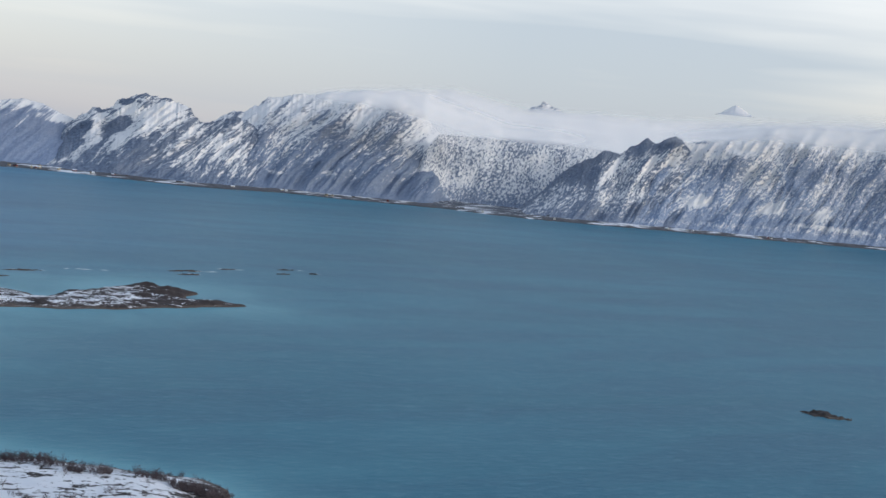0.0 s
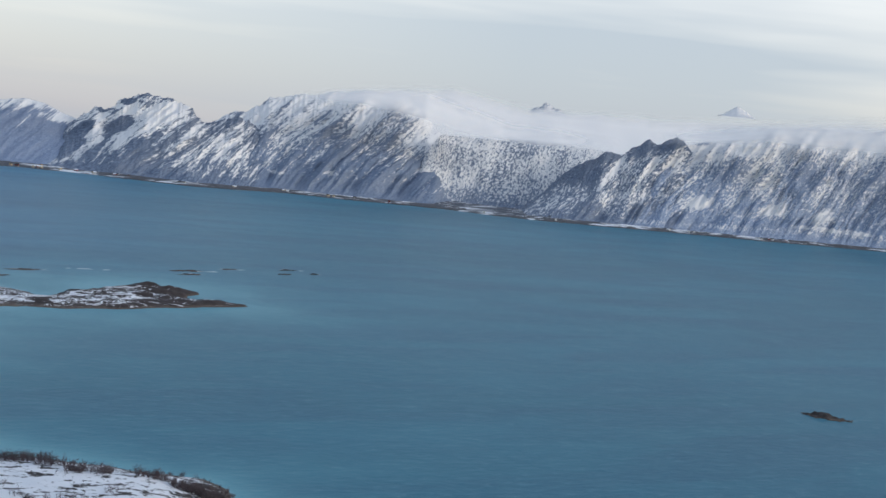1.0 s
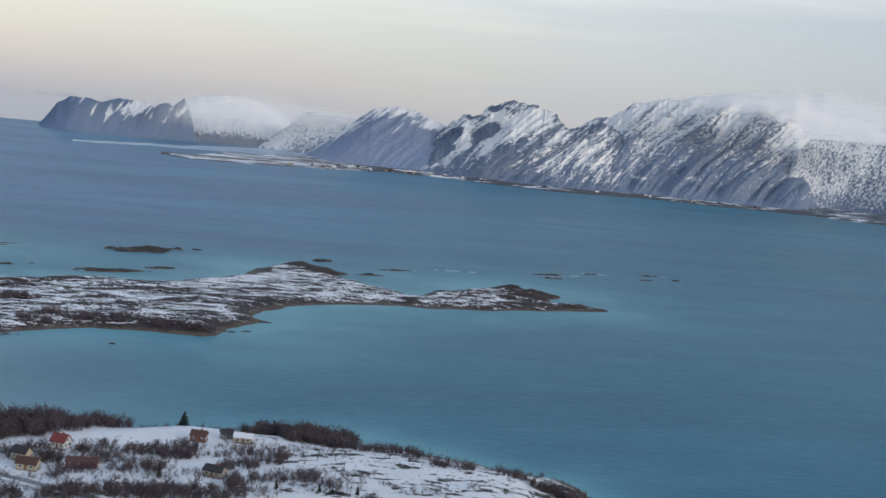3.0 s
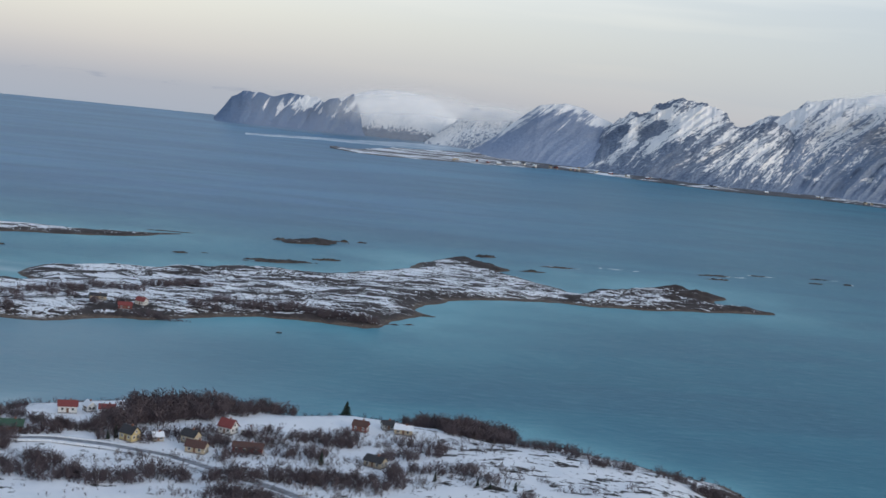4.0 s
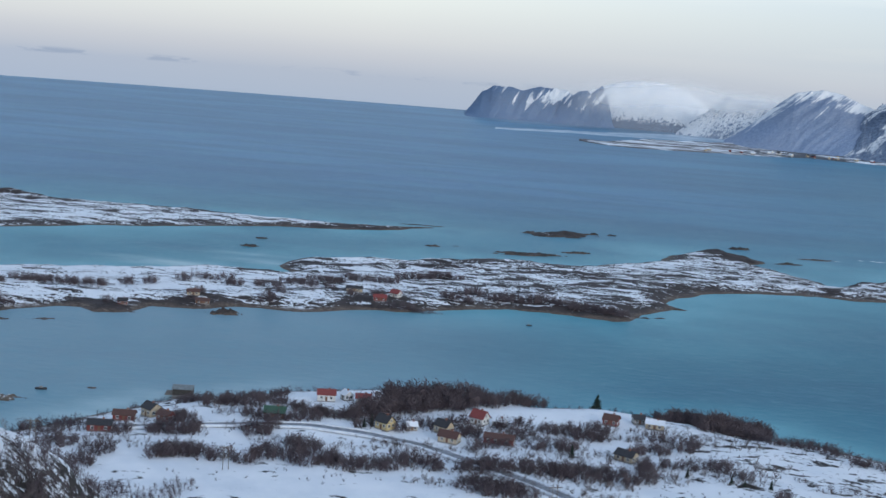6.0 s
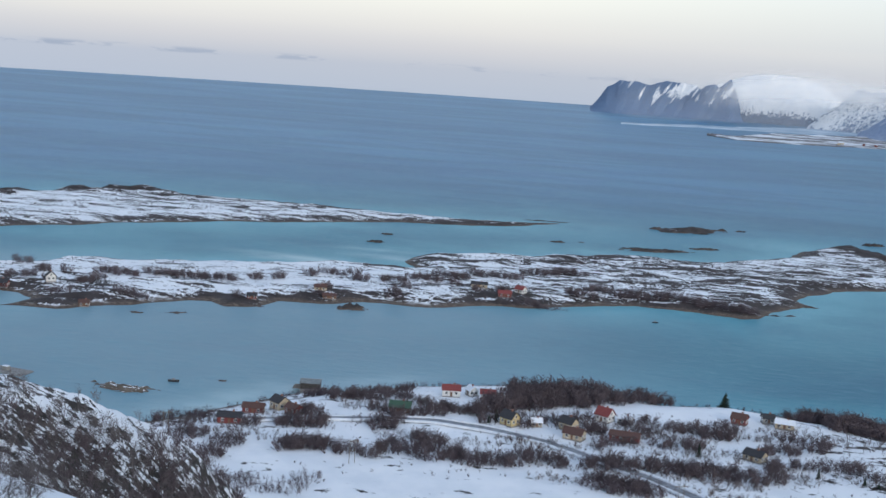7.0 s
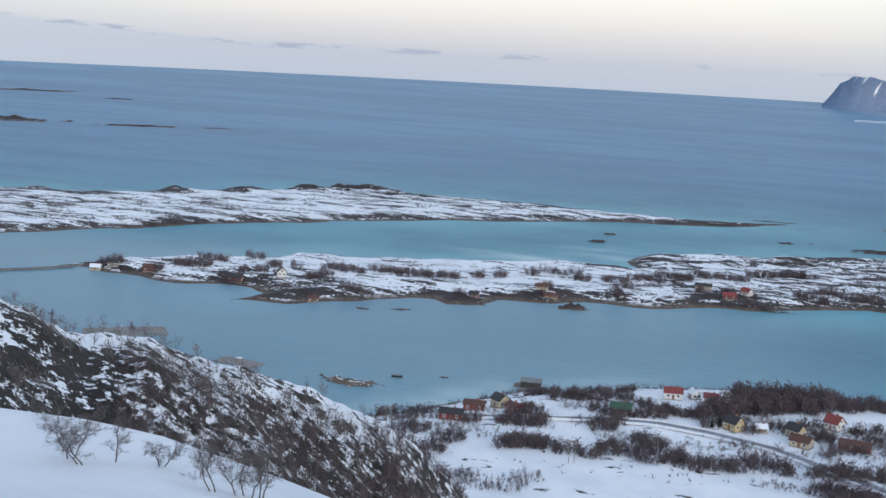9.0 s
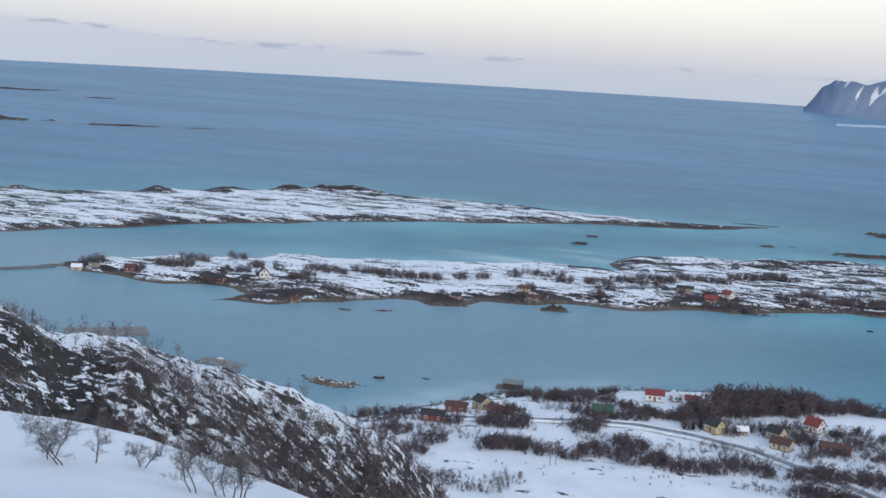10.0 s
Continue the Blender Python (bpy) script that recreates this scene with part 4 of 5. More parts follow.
def blades(starts, ends, radii):
    """The thinnest twigs of far trees: a sliver each."""
    starts, ends = np.asarray(starts, float), np.asarray(ends, float)
    d = ends - starts
    side = np.cross(d, np.roll(d, 1, 1) + np.array([[0.31, -0.57, 0.76]]))
    side /= np.maximum(np.linalg.norm(side, axis=1, keepdims=True), 1e-6)
    r = np.asarray(radii)[:, None] * 1.1
    v = np.stack([starts + r * side, starts - r * side, ends], 1).reshape(-1, 3)
    return v, np.arange(len(v)).reshape(-1, 3)


def points(starts, ends, radii):
    """Three-sided twigs that run out to a point."""
    starts, ends = np.asarray(starts, float), np.asarray(ends, float)
    d = ends - starts
    d = d / np.maximum(np.linalg.norm(d, axis=1, keepdims=True), 1e-6)
    ref = np.where(np.abs(d[:, 2:3]) > 0.9, np.array([[1.0, 0, 0]]), np.array([[0, 0, 1.0]]))
    u = np.cross(d, ref)
    u /= np.linalg.norm(u, axis=1, keepdims=True)
    w = np.cross(d, u)
    r = np.asarray(radii)[:, None]
    v = np.stack([starts + r * u, starts + r * (-0.5 * u + 0.87 * w), starts + r * (-0.5 * u - 0.87 * w), ends], 1).reshape(-1, 3)
    base = np.arange(len(starts))[:, None] * 4
    t = np.stack([np.concatenate([base + k, base + (k + 1) % 3, base + 3], 1) for k in range(3)], 1).reshape(-1, 3)
    return v, t


def tree_form(seed, height, stems, limbs, twigs, thick, spread=0.35, low=0.2, rise=0.75, fine=0.05):
    """Stems and twigs of a bare tree: two arrays of (start, end, radius, tip)."""
    rng = random.Random(seed)
    stem, twig = [], []
    for s in range(stems):
        lean = Vector((rng.gauss(0, 1), rng.gauss(0, 1), 0)) * (0.10 if stems == 1 else 0.26)
        p, h = Vector((rng.gauss(0, 0.25), rng.gauss(0, 0.25), -0.3)) * (0 if stems == 1 else 1), height * rng.uniform(0.8, 1.05)
        p.z = -0.3
        pts = [p.copy()]
        n = 5
        for k in range(n):
            lean += Vector((rng.gauss(0, 0.10), rng.gauss(0, 0.10), 0))
            p = p + Vector((lean.x, lean.y, 1)) * (h / n)
            pts.append(p.copy())
        stem.append(([tuple(v) for v in pts], [thick * (1 - k / n * 0.85) for k in range(n + 1)]))
        for b in range(limbs):
            f = rng.uniform(low, 0.97)
            k = min(int(f * n), n - 1)
            q = pts[k].lerp(pts[k + 1], f * n - k)
            a = rng.uniform(0, 2 * math.pi)
            reach = height * spread * (1.15 - f * 0.8) * rng.uniform(0.6, 1.15)
            way = Vector((math.cos(a), math.sin(a), rise * rng.uniform(0.5, 1.3))).normalized()
            mid = q + way * reach * 0.55
            way2 = (way + Vector((rng.gauss(0, 0.3), rng.gauss(0, 0.3), rng.uniform(0, 0.5)))).normalized()
            end = mid + way2 * reach * 0.5
            twig.append((q, mid + way * reach * 0.2, max(thick * 0.42, fine), 0))
            twig.append((mid, end, max(thick * 0.28, fine), 0))
            for t in range(twigs):
                g = rng.uniform(0.2, 1.0)
                o = q.lerp(mid, g * 1.8) if g < 0.55 else mid.lerp(end, (g - 0.55) / 0.45)
                w = (way2 * 0.8 + Vector((rng.gauss(0, 0.5), rng.gauss(0, 0.5), rng.gauss(0.42, 0.35)))).normalized()
                twig.append((o, o + w * reach * rng.uniform(0.25, 0.6), fine, 0))
    return stem, twig


def twig_ends(items):
    s, e, a, _ = zip(*items)
    return [tuple(v) for v in s], [tuple(v) for v in e], a


def bark_material(name, c1, c2):
    q = Mat(name, rough=0.85, spec=0.15)
    n = q.noise(q.pos(), 3.0, 3.0)
    q.color(q.mix(q.ramp(n, 0.35, 0.65), c1, c2))
    return q.m


BARK = bark_material("birch_bark", (0.10, 0.085, 0.08), (0.17, 0.15, 0.145))
TWIG = bark_material("birch_twigs", (0.090, 0.070, 0.077), (0.152, 0.122, 0.130))
TWIG_FAR = bark_material("island_birch_twigs", (0.098, 0.078, 0.086), (0.165, 0.135, 0.146))
TWIG_PALE = bark_material("frosted_birch_twigs", (0.118, 0.100, 0.100), (0.20, 0.176, 0.174))
NEEDLE = bark_material("spruce_needles", (0.022, 0.035, 0.028), (0.045, 0.06, 0.045))

# forms, metres: tall wood birch, broad birch, scrub, hillside birch
FORMS = {
    "tall": [tree_form(100 + k, 5.6, 3, 11, 11, 0.09, 0.46, 0.15, 0.75, 0.052) for k in range(4)],
    "broad": [tree_form(200 + k, 4.2, 4, 7, 9, 0.07, 0.44, 0.06, 0.75, 0.045) for k in range(4)],
    "scrub": [tree_form(300 + k, 2.4, 4, 5, 4, 0.05, 0.46, 0.05, 0.9, 0.045) for k in range(4)],
    "hill": [tree_form(400 + k, 4.6, 2, 12, 9, 0.06, 0.36, 0.12, 0.8, 0.032) for k in range(4)],
}
ARRAYS = {k: [([tube([p[0], p[3]], [r[0], r[3]], 3) for p, r in s], blades(*twig_ends(w))) for s, w in v] for k, v in FORMS.items()}
MID_ARRAYS = {k: [([tube([p[0], p[3]], [r[0], r[3]], 3) for p, r in s], blades(*twig_ends([(a, b, c * 2.3, d) for i, (a, b, c, d) in enumerate(w) if i % 3 == 0]))) for s, w in v] for k, v in FORMS.items()}
HILL_ARRAYS = {k: [([tube([p[0], p[3]], [r[0], r[3]], 3) for p, r in s], blades(*twig_ends([(a, b, c * 1.9, d) for i, (a, b, c, d) in enumerate(w) if i % 3 == 0]))) for s, w in v] for k, v in FORMS.items()}
# the same trees thinned out, for woods across the water
FAR_ARRAYS = {k: [([tube([p[0], p[3]], [r[0], r[3]], 3) for p, r in s], blades(*twig_ends([(a, b, c * 2.4, d) for a, b, c, d in w[::3]]))) for s, w in v] for k, v in FORMS.items()}
TREE_MESH = {k: [([tri_mesh("stem", *tube(p, r), BARK) for p, r in s], tri_mesh("crown", *points(*twig_ends(w)), TWIG)) for s, w in v] for k, v in FORMS.items()}


def tree(name, kind, k, x, y, z, turn, size, label, group):
    root = new(name)
    root.matrix_world = pose(x, y, z, 0, 0, turn) @ Matrix.Diagonal((size, size, size, 1))
    tagged(root, label, "tree", group)
    stems, crown = TREE_MESH[kind][k % 4]
    for st in stems:
        part("stem", st, root)
    part("crown", crown, root)
    return root


def grove(name, spots, label, material, zf, forms=ARRAYS):
    """Many trees that nobody could count, in one mesh: spots of (kind, variant, x, y, turn, size)."""
    vs, ts, n = [], [], 0
    for kind, k, x, y, turn, size in spots:
        z = zf(x, y)
        c, s = math.cos(turn) * size, math.sin(turn) * size
        m = np.array([[c, -s, 0], [s, c, 0], [0, 0, size]])
        stems, twigs = forms[kind][k]
        for v, t in stems + [twigs]:
            vs.append(v @ m.T + np.array([x, y, z]))
            ts.append(t + n)
            n += len(v)
    ob = new(name, tri_mesh(name, np.concatenate(vs), np.concatenate(ts), material))
    return tagged(ob, label, "trees", kind="stuff")


def scatter(patches, density, kinds, rng, sizes=(0.7, 1.15)):
    """Tree places in elliptical patches (x, y, half width, half depth)."""
    out = []
    for x, y, a, b in patches:
        for _ in range(max(3, int(a * b * density))):
            r, w = math.sqrt(rng.random()) * 1.1, rng.uniform(0, 2 * math.pi)
            out.append((rng.choice(kinds), rng.randrange(4), x + a * r * math.cos(w), y + b * r * math.sin(w), rng.uniform(0, 6.28), rng.uniform(*sizes)))
    return out


rng = random.Random(7)
WOODS = [(-43, 585, 10, 7), (-31, 588, 10, 8), (-26, 615, 16, 9), (-11, 599, 10, 8), (-9, 623, 11, 7), (3, 612, 11, 7), (18, 624, 9, 6), (27, 624, 5, 4), (-47, 572, 7, 5), (-54, 565, 5, 4), (-37, 606, 10, 8), (-21, 599, 10, 8)]
STRIP = [(-129, 588, 8, 4), (-116, 572, 7, 4), (-104, 572, 10, 4), (-93, 581, 7, 4), (-116, 610, 4, 4), (-106, 610, 8, 4), (-94, 610, 4, 4), (-79, 573, 5, 3), (-71, 566, 6, 4), (-62, 564, 6, 3), (-74, 555, 7, 3), (-83, 549, 7, 3)]
POINT_WOOD = [(100, 632, 8, 8), (118, 632, 9, 10), (135, 642, 8, 9), (112, 618, 9, 6), (126, 622, 9, 8)]
SHORE_BRUSH = [(91, 622, 7, 4), (104, 612, 5, 4), (108, 605, 7, 5), (119, 604, 9, 6), (128, 615, 5, 5), (128, 598, 6, 3), (139, 589, 10, 2), (152, 587, 8, 2), (158, 577, 6, 2), (168, 565, 7, 2), (177, 562, 5, 2), (200, 562, 7, 2), (213, 554, 6, 4), (222, 550, 7, 5)]
CLUMPS = [(-122, 529, 9, 7), (-128, 522, 5, 4), (-115, 493, 9, 5), (-103, 492, 11, 4), (-120, 488, 6, 4), (-87, 490, 5, 3), (-91, 532, 5, 5), (-86, 537, 4, 6), (-81, 503, 6, 6), (-64, 501, 11, 7), (-68, 515, 7, 5), (-50, 497, 8, 5), (-37, 500, 11, 4), (-25, 509, 6, 5), (-16, 505, 5, 4)]
CLUMPS += [(-192, 546, 6, 3), (-182, 550, 5, 3), (-172, 545, 5, 3), (-143, 516, 5, 4), (-143, 486, 6, 4), (-160, 493, 7, 4), (-145, 468, 5, 5), (-116, 524, 3, 4)]
CLUMPS += [(-50, 552, 2, 3), (-38, 559, 3, 3), (-31, 554, 4, 3), (-22, 564, 3, 3), (-4, 557, 5, 3), (3, 542, 6, 3), (12, 574, 5, 3), (20, 563, 5, 3), (30, 573, 6, 3), (25, 547, 5, 3), (40, 574, 6, 4), (48, 570, 7, 4), (56, 579, 3, 4), (37, 550, 6, 3)]
CLUMPS += [(4, 508, 11, 4), (15, 514, 13, 4), (29, 513, 11, 5), (42, 511, 11, 6), (56, 512, 10, 6), (70, 524, 4, 9), (7, 481, 12, 5), (15, 479, 10, 5), (2, 487, 6, 4), (79, 559, 5, 4), (90, 568, 7, 5), (71, 554, 2, 4), (86, 536, 9, 3), (100, 538, 5, 4), (108, 527, 5, 2), (121, 502, 4, 4)]
THIN = [(-113, 523, 5, 4), (-101, 534, 3, 4), (-34, 531, 5, 3), (119, 534, 6, 3), (133, 534, 3, 3), (142, 521, 5, 3), (154, 522, 5, 3), (172, 530, 3, 4), (-7, 500, 4, 3), (-113, 443, 12, 8), (-130, 442, 10, 8), (-103, 455, 6, 5), (-162, 515, 5, 4), (-175, 510, 9, 4), (-189, 506, 5, 3)]
SCRUB = [(-124, 445, 18, 10), (70, 580, 16, 8), (-60, 530, 24, 4), (-95, 470, 16, 5), (-60, 480, 30, 8), (150, 560, 45, 14), (60, 495, 20, 8), (-20, 590, 40, 6), (100, 500, 20, 8), (48, 590, 20, 10), (10, 535, 20, 6), (-40, 545, 30, 8)]
wood_spots = scatter(POINT_WOOD, 1.0, ["tall", "broad"], rng, (0.9, 1.5)) + scatter(SHORE_BRUSH, 2.0, ["broad", "broad", "scrub"], rng, (0.75, 1.3)) + scatter(WOODS, 0.85, ["tall", "tall", "broad"], rng, (0.6, 1.5)) + scatter(STRIP, 1.7, ["broad", "broad", "scrub"], rng, (0.75, 1.3))
clump_spots = scatter([(x, y, a, 1.5 * b) for x, y, a, b in CLUMPS], 1.2, ["broad", "broad", "hill", "scrub"], rng, (0.6, 1.35)) + scatter(THIN, 1.0, ["hill", "scrub"], rng, (0.5, 0.9))
# taller trees in the yards
YARDS = [(-46, 556, 2, 2), (-16, 557, 3, 2), (-2, 558, 4, 2), (20, 580, 4, 2), (52, 567, 4, 2), (38, 543, 3, 2), (69, 527, 2, 3), (80, 574, 4, 2), (0, 533, 2, 2), (52, 584, 4, 2), (66, 549, 3, 2), (-9, 573, 6, 2), (12, 545, 3, 2), (-96, 553, 5, 2), (-124, 545, 5, 3)]
clump_spots += scatter(YARDS, 1.6, ["tall", "broad"], random.Random(71), (0.6, 1.0))
scrub_spots = scatter(SCRUB, 0.08, ["scrub"], rng, (0.3, 0.7))
# light undergrowth between the houses and below the road
HAZE = [(-70, 568, 22, 9), (-45, 566, 22, 9), (-20, 566, 22, 10), (5, 564, 22, 12), (30, 566, 20, 12), (60, 580, 18, 12), (-100, 560, 16, 8), (-130, 530, 16, 8), (40, 540, 26, 9), (-60, 520, 30, 5), (-20, 530, 24, 5), (85, 590, 14, 10), (-140, 500, 16, 8), (110, 580, 18, 10), (-165, 520, 16, 8), (95, 525, 24, 8), (0, 510, 24, 6), (30, 500, 30, 8), (60, 515, 24, 8), (-5, 485, 20, 6), (45, 482, 20, 6), (-30, 500, 20, 4), (110, 545, 20, 6)]
haze_spots = scatter(HAZE, 0.62, ["hill", "scrub", "broad"], rng, (0.35, 0.8))
# a fringe of scrub along the whole shore
for (ax, ay), (bx, by) in zip(COAST[1:18], COAST[2:19]):
    for _ in range(int(math.hypot(bx - ax, by - ay) * 1.2)):
        k = rng.random()
        x, y = ax + (bx - ax) * k, ay + (by - ay) * k
        scrub_spots.append((rng.choice(["scrub", "scrub", "broad"]), rng.randrange(4), x * (1 - rng.uniform(0.005, 0.022)), y * (1 - rng.uniform(0.005, 0.022)), rng.uniform(0, 6.28), rng.uniform(0.3, 0.75)))
rng.shuffle(clump_spots)
for kind, k, x, y, turn, size in clump_spots[:110]:
    tree("birch_tree", kind, k, x, y, near_z(x, y), math.degrees(turn), size, "bare dark birch tree standing in snow", "birches among the houses")
grove("birch_wood", wood_spots, "dense bare birch wood along the shore", TWIG, near_z, MID_ARRAYS)
grove("young_birches", haze_spots, "thin young birches between the houses", TWIG_PALE, near_z, MID_ARRAYS)
grove("birch_scrub", clump_spots[110:] + scrub_spots, "bare birch scrub in snowy fields", TWIG, near_z, MID_ARRAYS)

# the wooded spur
spur_spots, low_spots = [], []
while len(spur_spots) < 1650:
    a, d = rng.uniform(-40, -13.5), rng.uniform(235, 350)
    edge = float(np.interp(a, [-60, -36, -30, -22, -15.5], [285, 290, 300, 320, 345]))
    x, y = d * math.sin(radians(a)), d * math.cos(radians(a))
    keep = fbm(np.array([x / 22]), np.array([y / 22]), 3, 66)[0]
    if keep + rng.uniform(-0.25, 0.25) < (0.10 if a < -31 and d < 275 else -0.10):
        continue
    if d > edge - 14 and rng.random() < (0.35 if a < -32.6 else 0.86):
        continue
    spur_spots.append((rng.choice(["hill", "hill", "hill", "scrub"]), rng.randrange(4), x, y, rng.uniform(0, 6.28), rng.uniform(0.6, 1.1)))
for _ in range(320):
    a = rng.uniform(-31, -12)
    d = float(np.interp(a, [-60, -36, -30, -22, -15.5], [285, 290, 300, 320, 345])) - rng.uniform(24, 62)
    low_spots.append((rng.choice(["hill", "broad"]), rng.randrange(4), d * math.sin(radians(a)), d * math.cos(radians(a)), rng.uniform(0, 6.28), rng.uniform(0.6, 1.05)))
for _ in range(620):
    a, d = rng.uniform(-19.8, -13.0), rng.uniform(285, 400)
    low_spots.append((rng.choice(["hill", "broad"]), rng.randrange(4), d * math.sin(radians(a)), d * math.cos(radians(a)), rng.uniform(0, 6.28), rng.uniform(0.6, 1.1)))
for kind, k, x, y, turn, size in spur_spots[:120]:
    tree("birch_tree", kind, k, x, y, near_z(x, y), math.degrees(turn), size, "bare grey birch tree on the rocky hillside", "birches on the hillside")
grove("hillside_birches", spur_spots[120:], "thin bare birches covering the rocky hillside", TWIG_PALE, near_z, HILL_ARRAYS)
grove("lower_birches", low_spots, "dense brown birches at the foot of the hillside", TWIG, near_z, HILL_ARRAYS)

# crooked birches on the snow shelf below the viewpoint
def crooked_birch(seed, height, stems):
    """Bent stems with fine hanging branchwork: each stem's tube, and all twigs together."""
    r = random.Random(seed)
    trunks, limbs, twigs = [], [], []

    def grow(p, way, length, rad, level):
        n = 5 if level == 0 else 4
        pts, rads = [p], [rad]
        for k in range(n):
            bend = 0.30 if level == 0 else 0.42
            way = (way + Vector((r.gauss(0.10 if level else 0.05, bend), r.gauss(0.04, bend), r.gauss(0.16 if level < 2 else 0.0, 0.18)))).normalized()
            p = p + way * (length / n)
            pts.append(p)
            rads.append(rad * (1 - (k + 1) / n * 0.75))
            if level < 3:
                for _ in range((3, 3, 3)[level] if k > 0 or level > 0 else 0):
                    side = Vector((r.gauss(0, 1), r.gauss(0, 1), r.gauss(0.25, 0.6))).normalized()
                    w = (way * 0.75 + side * 0.9).normalized()
                    ln = length * r.uniform(0.30, 0.5)
                    if level == 2:
                        twigs.append((p, p + w * ln * 1.3, max(rads[-1] * 0.5, 0.006), 0))
                    else:
                        grow(p, w, ln, max(rads[-1] * 0.5, 0.009), level + 1)
        (trunks if level == 0 else limbs).append(([tuple(v) for v in pts], rads))

    for s in range(stems):
        a = r.uniform(0, 6.28)
        grow(Vector((0.25 * math.cos(a) * s, 0.25 * math.sin(a) * s, -0.3)), Vector((0.45 * math.cos(a), 0.45 * math.sin(a), 1)).normalized(), height * r.uniform(0.8, 1.0), 0.075, 0)
    return trunks, limbs, twigs


for k, (a, d, hgt, stems) in enumerate([(-32.94, 98.5, 3.5, 2), (-32.2, 96, 4.2, 2), (-30.97, 99.2, 3.3, 1), (-28.9, 101, 2.5, 2), (-26.6, 94.5, 3.8, 2), (-25.54, 96, 4.0, 1), (-25.1, 97, 3.6, 2), (-24.5, 98, 3.7, 2)]):
    x, y = d * math.sin(radians(a)), d * math.cos(radians(a))
    trunks, limbs, twigs = crooked_birch(900 + k, hgt, stems)
    root = new("birch_tree")
    root.matrix_world = pose(x, y, near_z(x, y) - 0.1)
    tagged(root, "small crooked bare birch standing in deep snow", "tree", "birches on the snow shelf")
    for p, r in trunks:
        part("stem", tri_mesh("stem", *tube(p, r, 6), BARK), root)
    vs, ts, n = [], [], 0
    for v, f in [tube(p, r, 3) for p, r in limbs] + [points(*twig_ends(twigs))]:
        vs.append(v)
        ts.append(f + n)
        n += len(v)
    part("crown", tri_mesh("crown", np.concatenate(vs), np.concatenate(ts), TWIG_PALE), root)

# spruces
def spruce(x, y, z, height, seed, girth=0.30):
    r = random.Random(seed)
    root = new("spruce")
    root.matrix_world = pose(x, y, z)
    tagged(root, "dark green spruce tree standing in snow", "tree", "spruces")
    part("trunk", tri_mesh("trunk", *spikes([(0, 0, -0.3)], [(0, 0, height)], [0.14], [0.03]), BARK), root)
    s, e = [], []
    for _ in range(190):
        f = r.uniform(0.08, 1.0) ** 0.9
        a = r.uniform(0, 6.28)
        reach = height * girth * (1.03 - f) * r.uniform(0.6, 1.1) + 0.1
        z0 = height * f
        s.append((0, 0, z0))
        e.append((reach * math.cos(a), reach * math.sin(a), z0 - reach * r.uniform(0.1, 0.5)))
    part("crown", tri_mesh("crown", *spikes(s, e, [0.22] * len(s), [0.05] * len(s)), NEEDLE), root)


for k, (x, y, h) in enumerate([(57, 632, 7.5), (-45, 556, 5.5), (86, 524, 4), (103, 520, 3.2), (108, 518, 2.5), (118, 516, 4), (-48, 553, 4), (-84, 556, 6), (40, 536, 6)]):
    spruce(x, y, near_z(x, y), h, 40 + k, 0.62 if k == 0 else 0.30)

# woods on the island
ISLE_WEST = [(-433, 814, 9, 8), (-421, 817, 5, 6), (-393, 820, 3, 5), (-381, 822, 4, 5), (-380, 839, 6, 6), (-445, 791, 5, 5), (-486, 795, 7, 4), (-480, 799, 6, 5), (-388, 789, 7, 4), (-339, 815, 5, 6), (-337, 831, 4, 5), (-325, 849, 9, 5), (-305, 862, 12, 5), (-287, 868, 12, 5), (-267, 871, 13, 6),
             (-365, 843, 4, 4), (-339, 850, 8, 4), (-430, 843, 12, 4), (-406, 865, 8, 3), (-363, 810, 2, 3), (-342, 781, 7, 3)]
ISLE_MID = [(-245, 885, 5, 5), (-231, 889, 5, 4), (-214, 916, 5, 4), (-199, 925, 10, 4), (-187, 936, 5, 3), (-177, 914, 6, 5), (-147, 876, 6, 6), (-141, 897, 4, 4), (-154, 923, 10, 4), (-135, 935, 14, 5), (-118, 954, 14, 5), (-96, 973, 15, 5), (-112, 930, 4, 4), (-74, 969, 7, 5), (-57, 1000, 15, 5), (-34, 1015, 13, 5)]
ISLE_EAST = [(-193, 870, 5, 4), (-192, 852, 5, 3), (-79, 922, 5, 4), (-95, 912, 5, 3), (-22, 934, 11, 6), (-11, 954, 10, 5), (8, 948, 8, 5), (23, 952, 14, 6), (38, 957, 10, 6), (-42, 893, 11, 3), (-59, 893, 9, 3), (-301, 795, 11, 4), (-240, 822, 4, 3), (74, 941, 16, 5), (90, 937, 10, 5), (58, 950, 12, 5)]
grove("island_birches", scatter(ISLE_WEST + ISLE_MID + ISLE_EAST, 1.0, ["broad", "broad", "hill"], rng, (0.7, 1.45)), "bare birch scrub along the island", TWIG_FAR, isle_z, FAR_ARRAYS)


# ---- houses ----
def paint(name, c, rough=0.6):
    """Painted boards: horizontal laps and weathering."""
    q = Mat(name, rough=rough, spec=0.3)
    n = q.noise(q.pos(), 0.8, 5.0)
    q.color(q.mix(q.ramp(n, 0.35, 0.7), c, tuple(v * 0.75 for v in c)))
    w = q.t.nodes.new("ShaderNodeTexWave")
    w.bands_direction = "Z"
    w.inputs["Scale"].default_value = 3.0
    q.t.links.new(q.pos(), w.inputs[0])
    q.bump(w.outputs["Fac"], 0.4, 0.03)
    return q.m


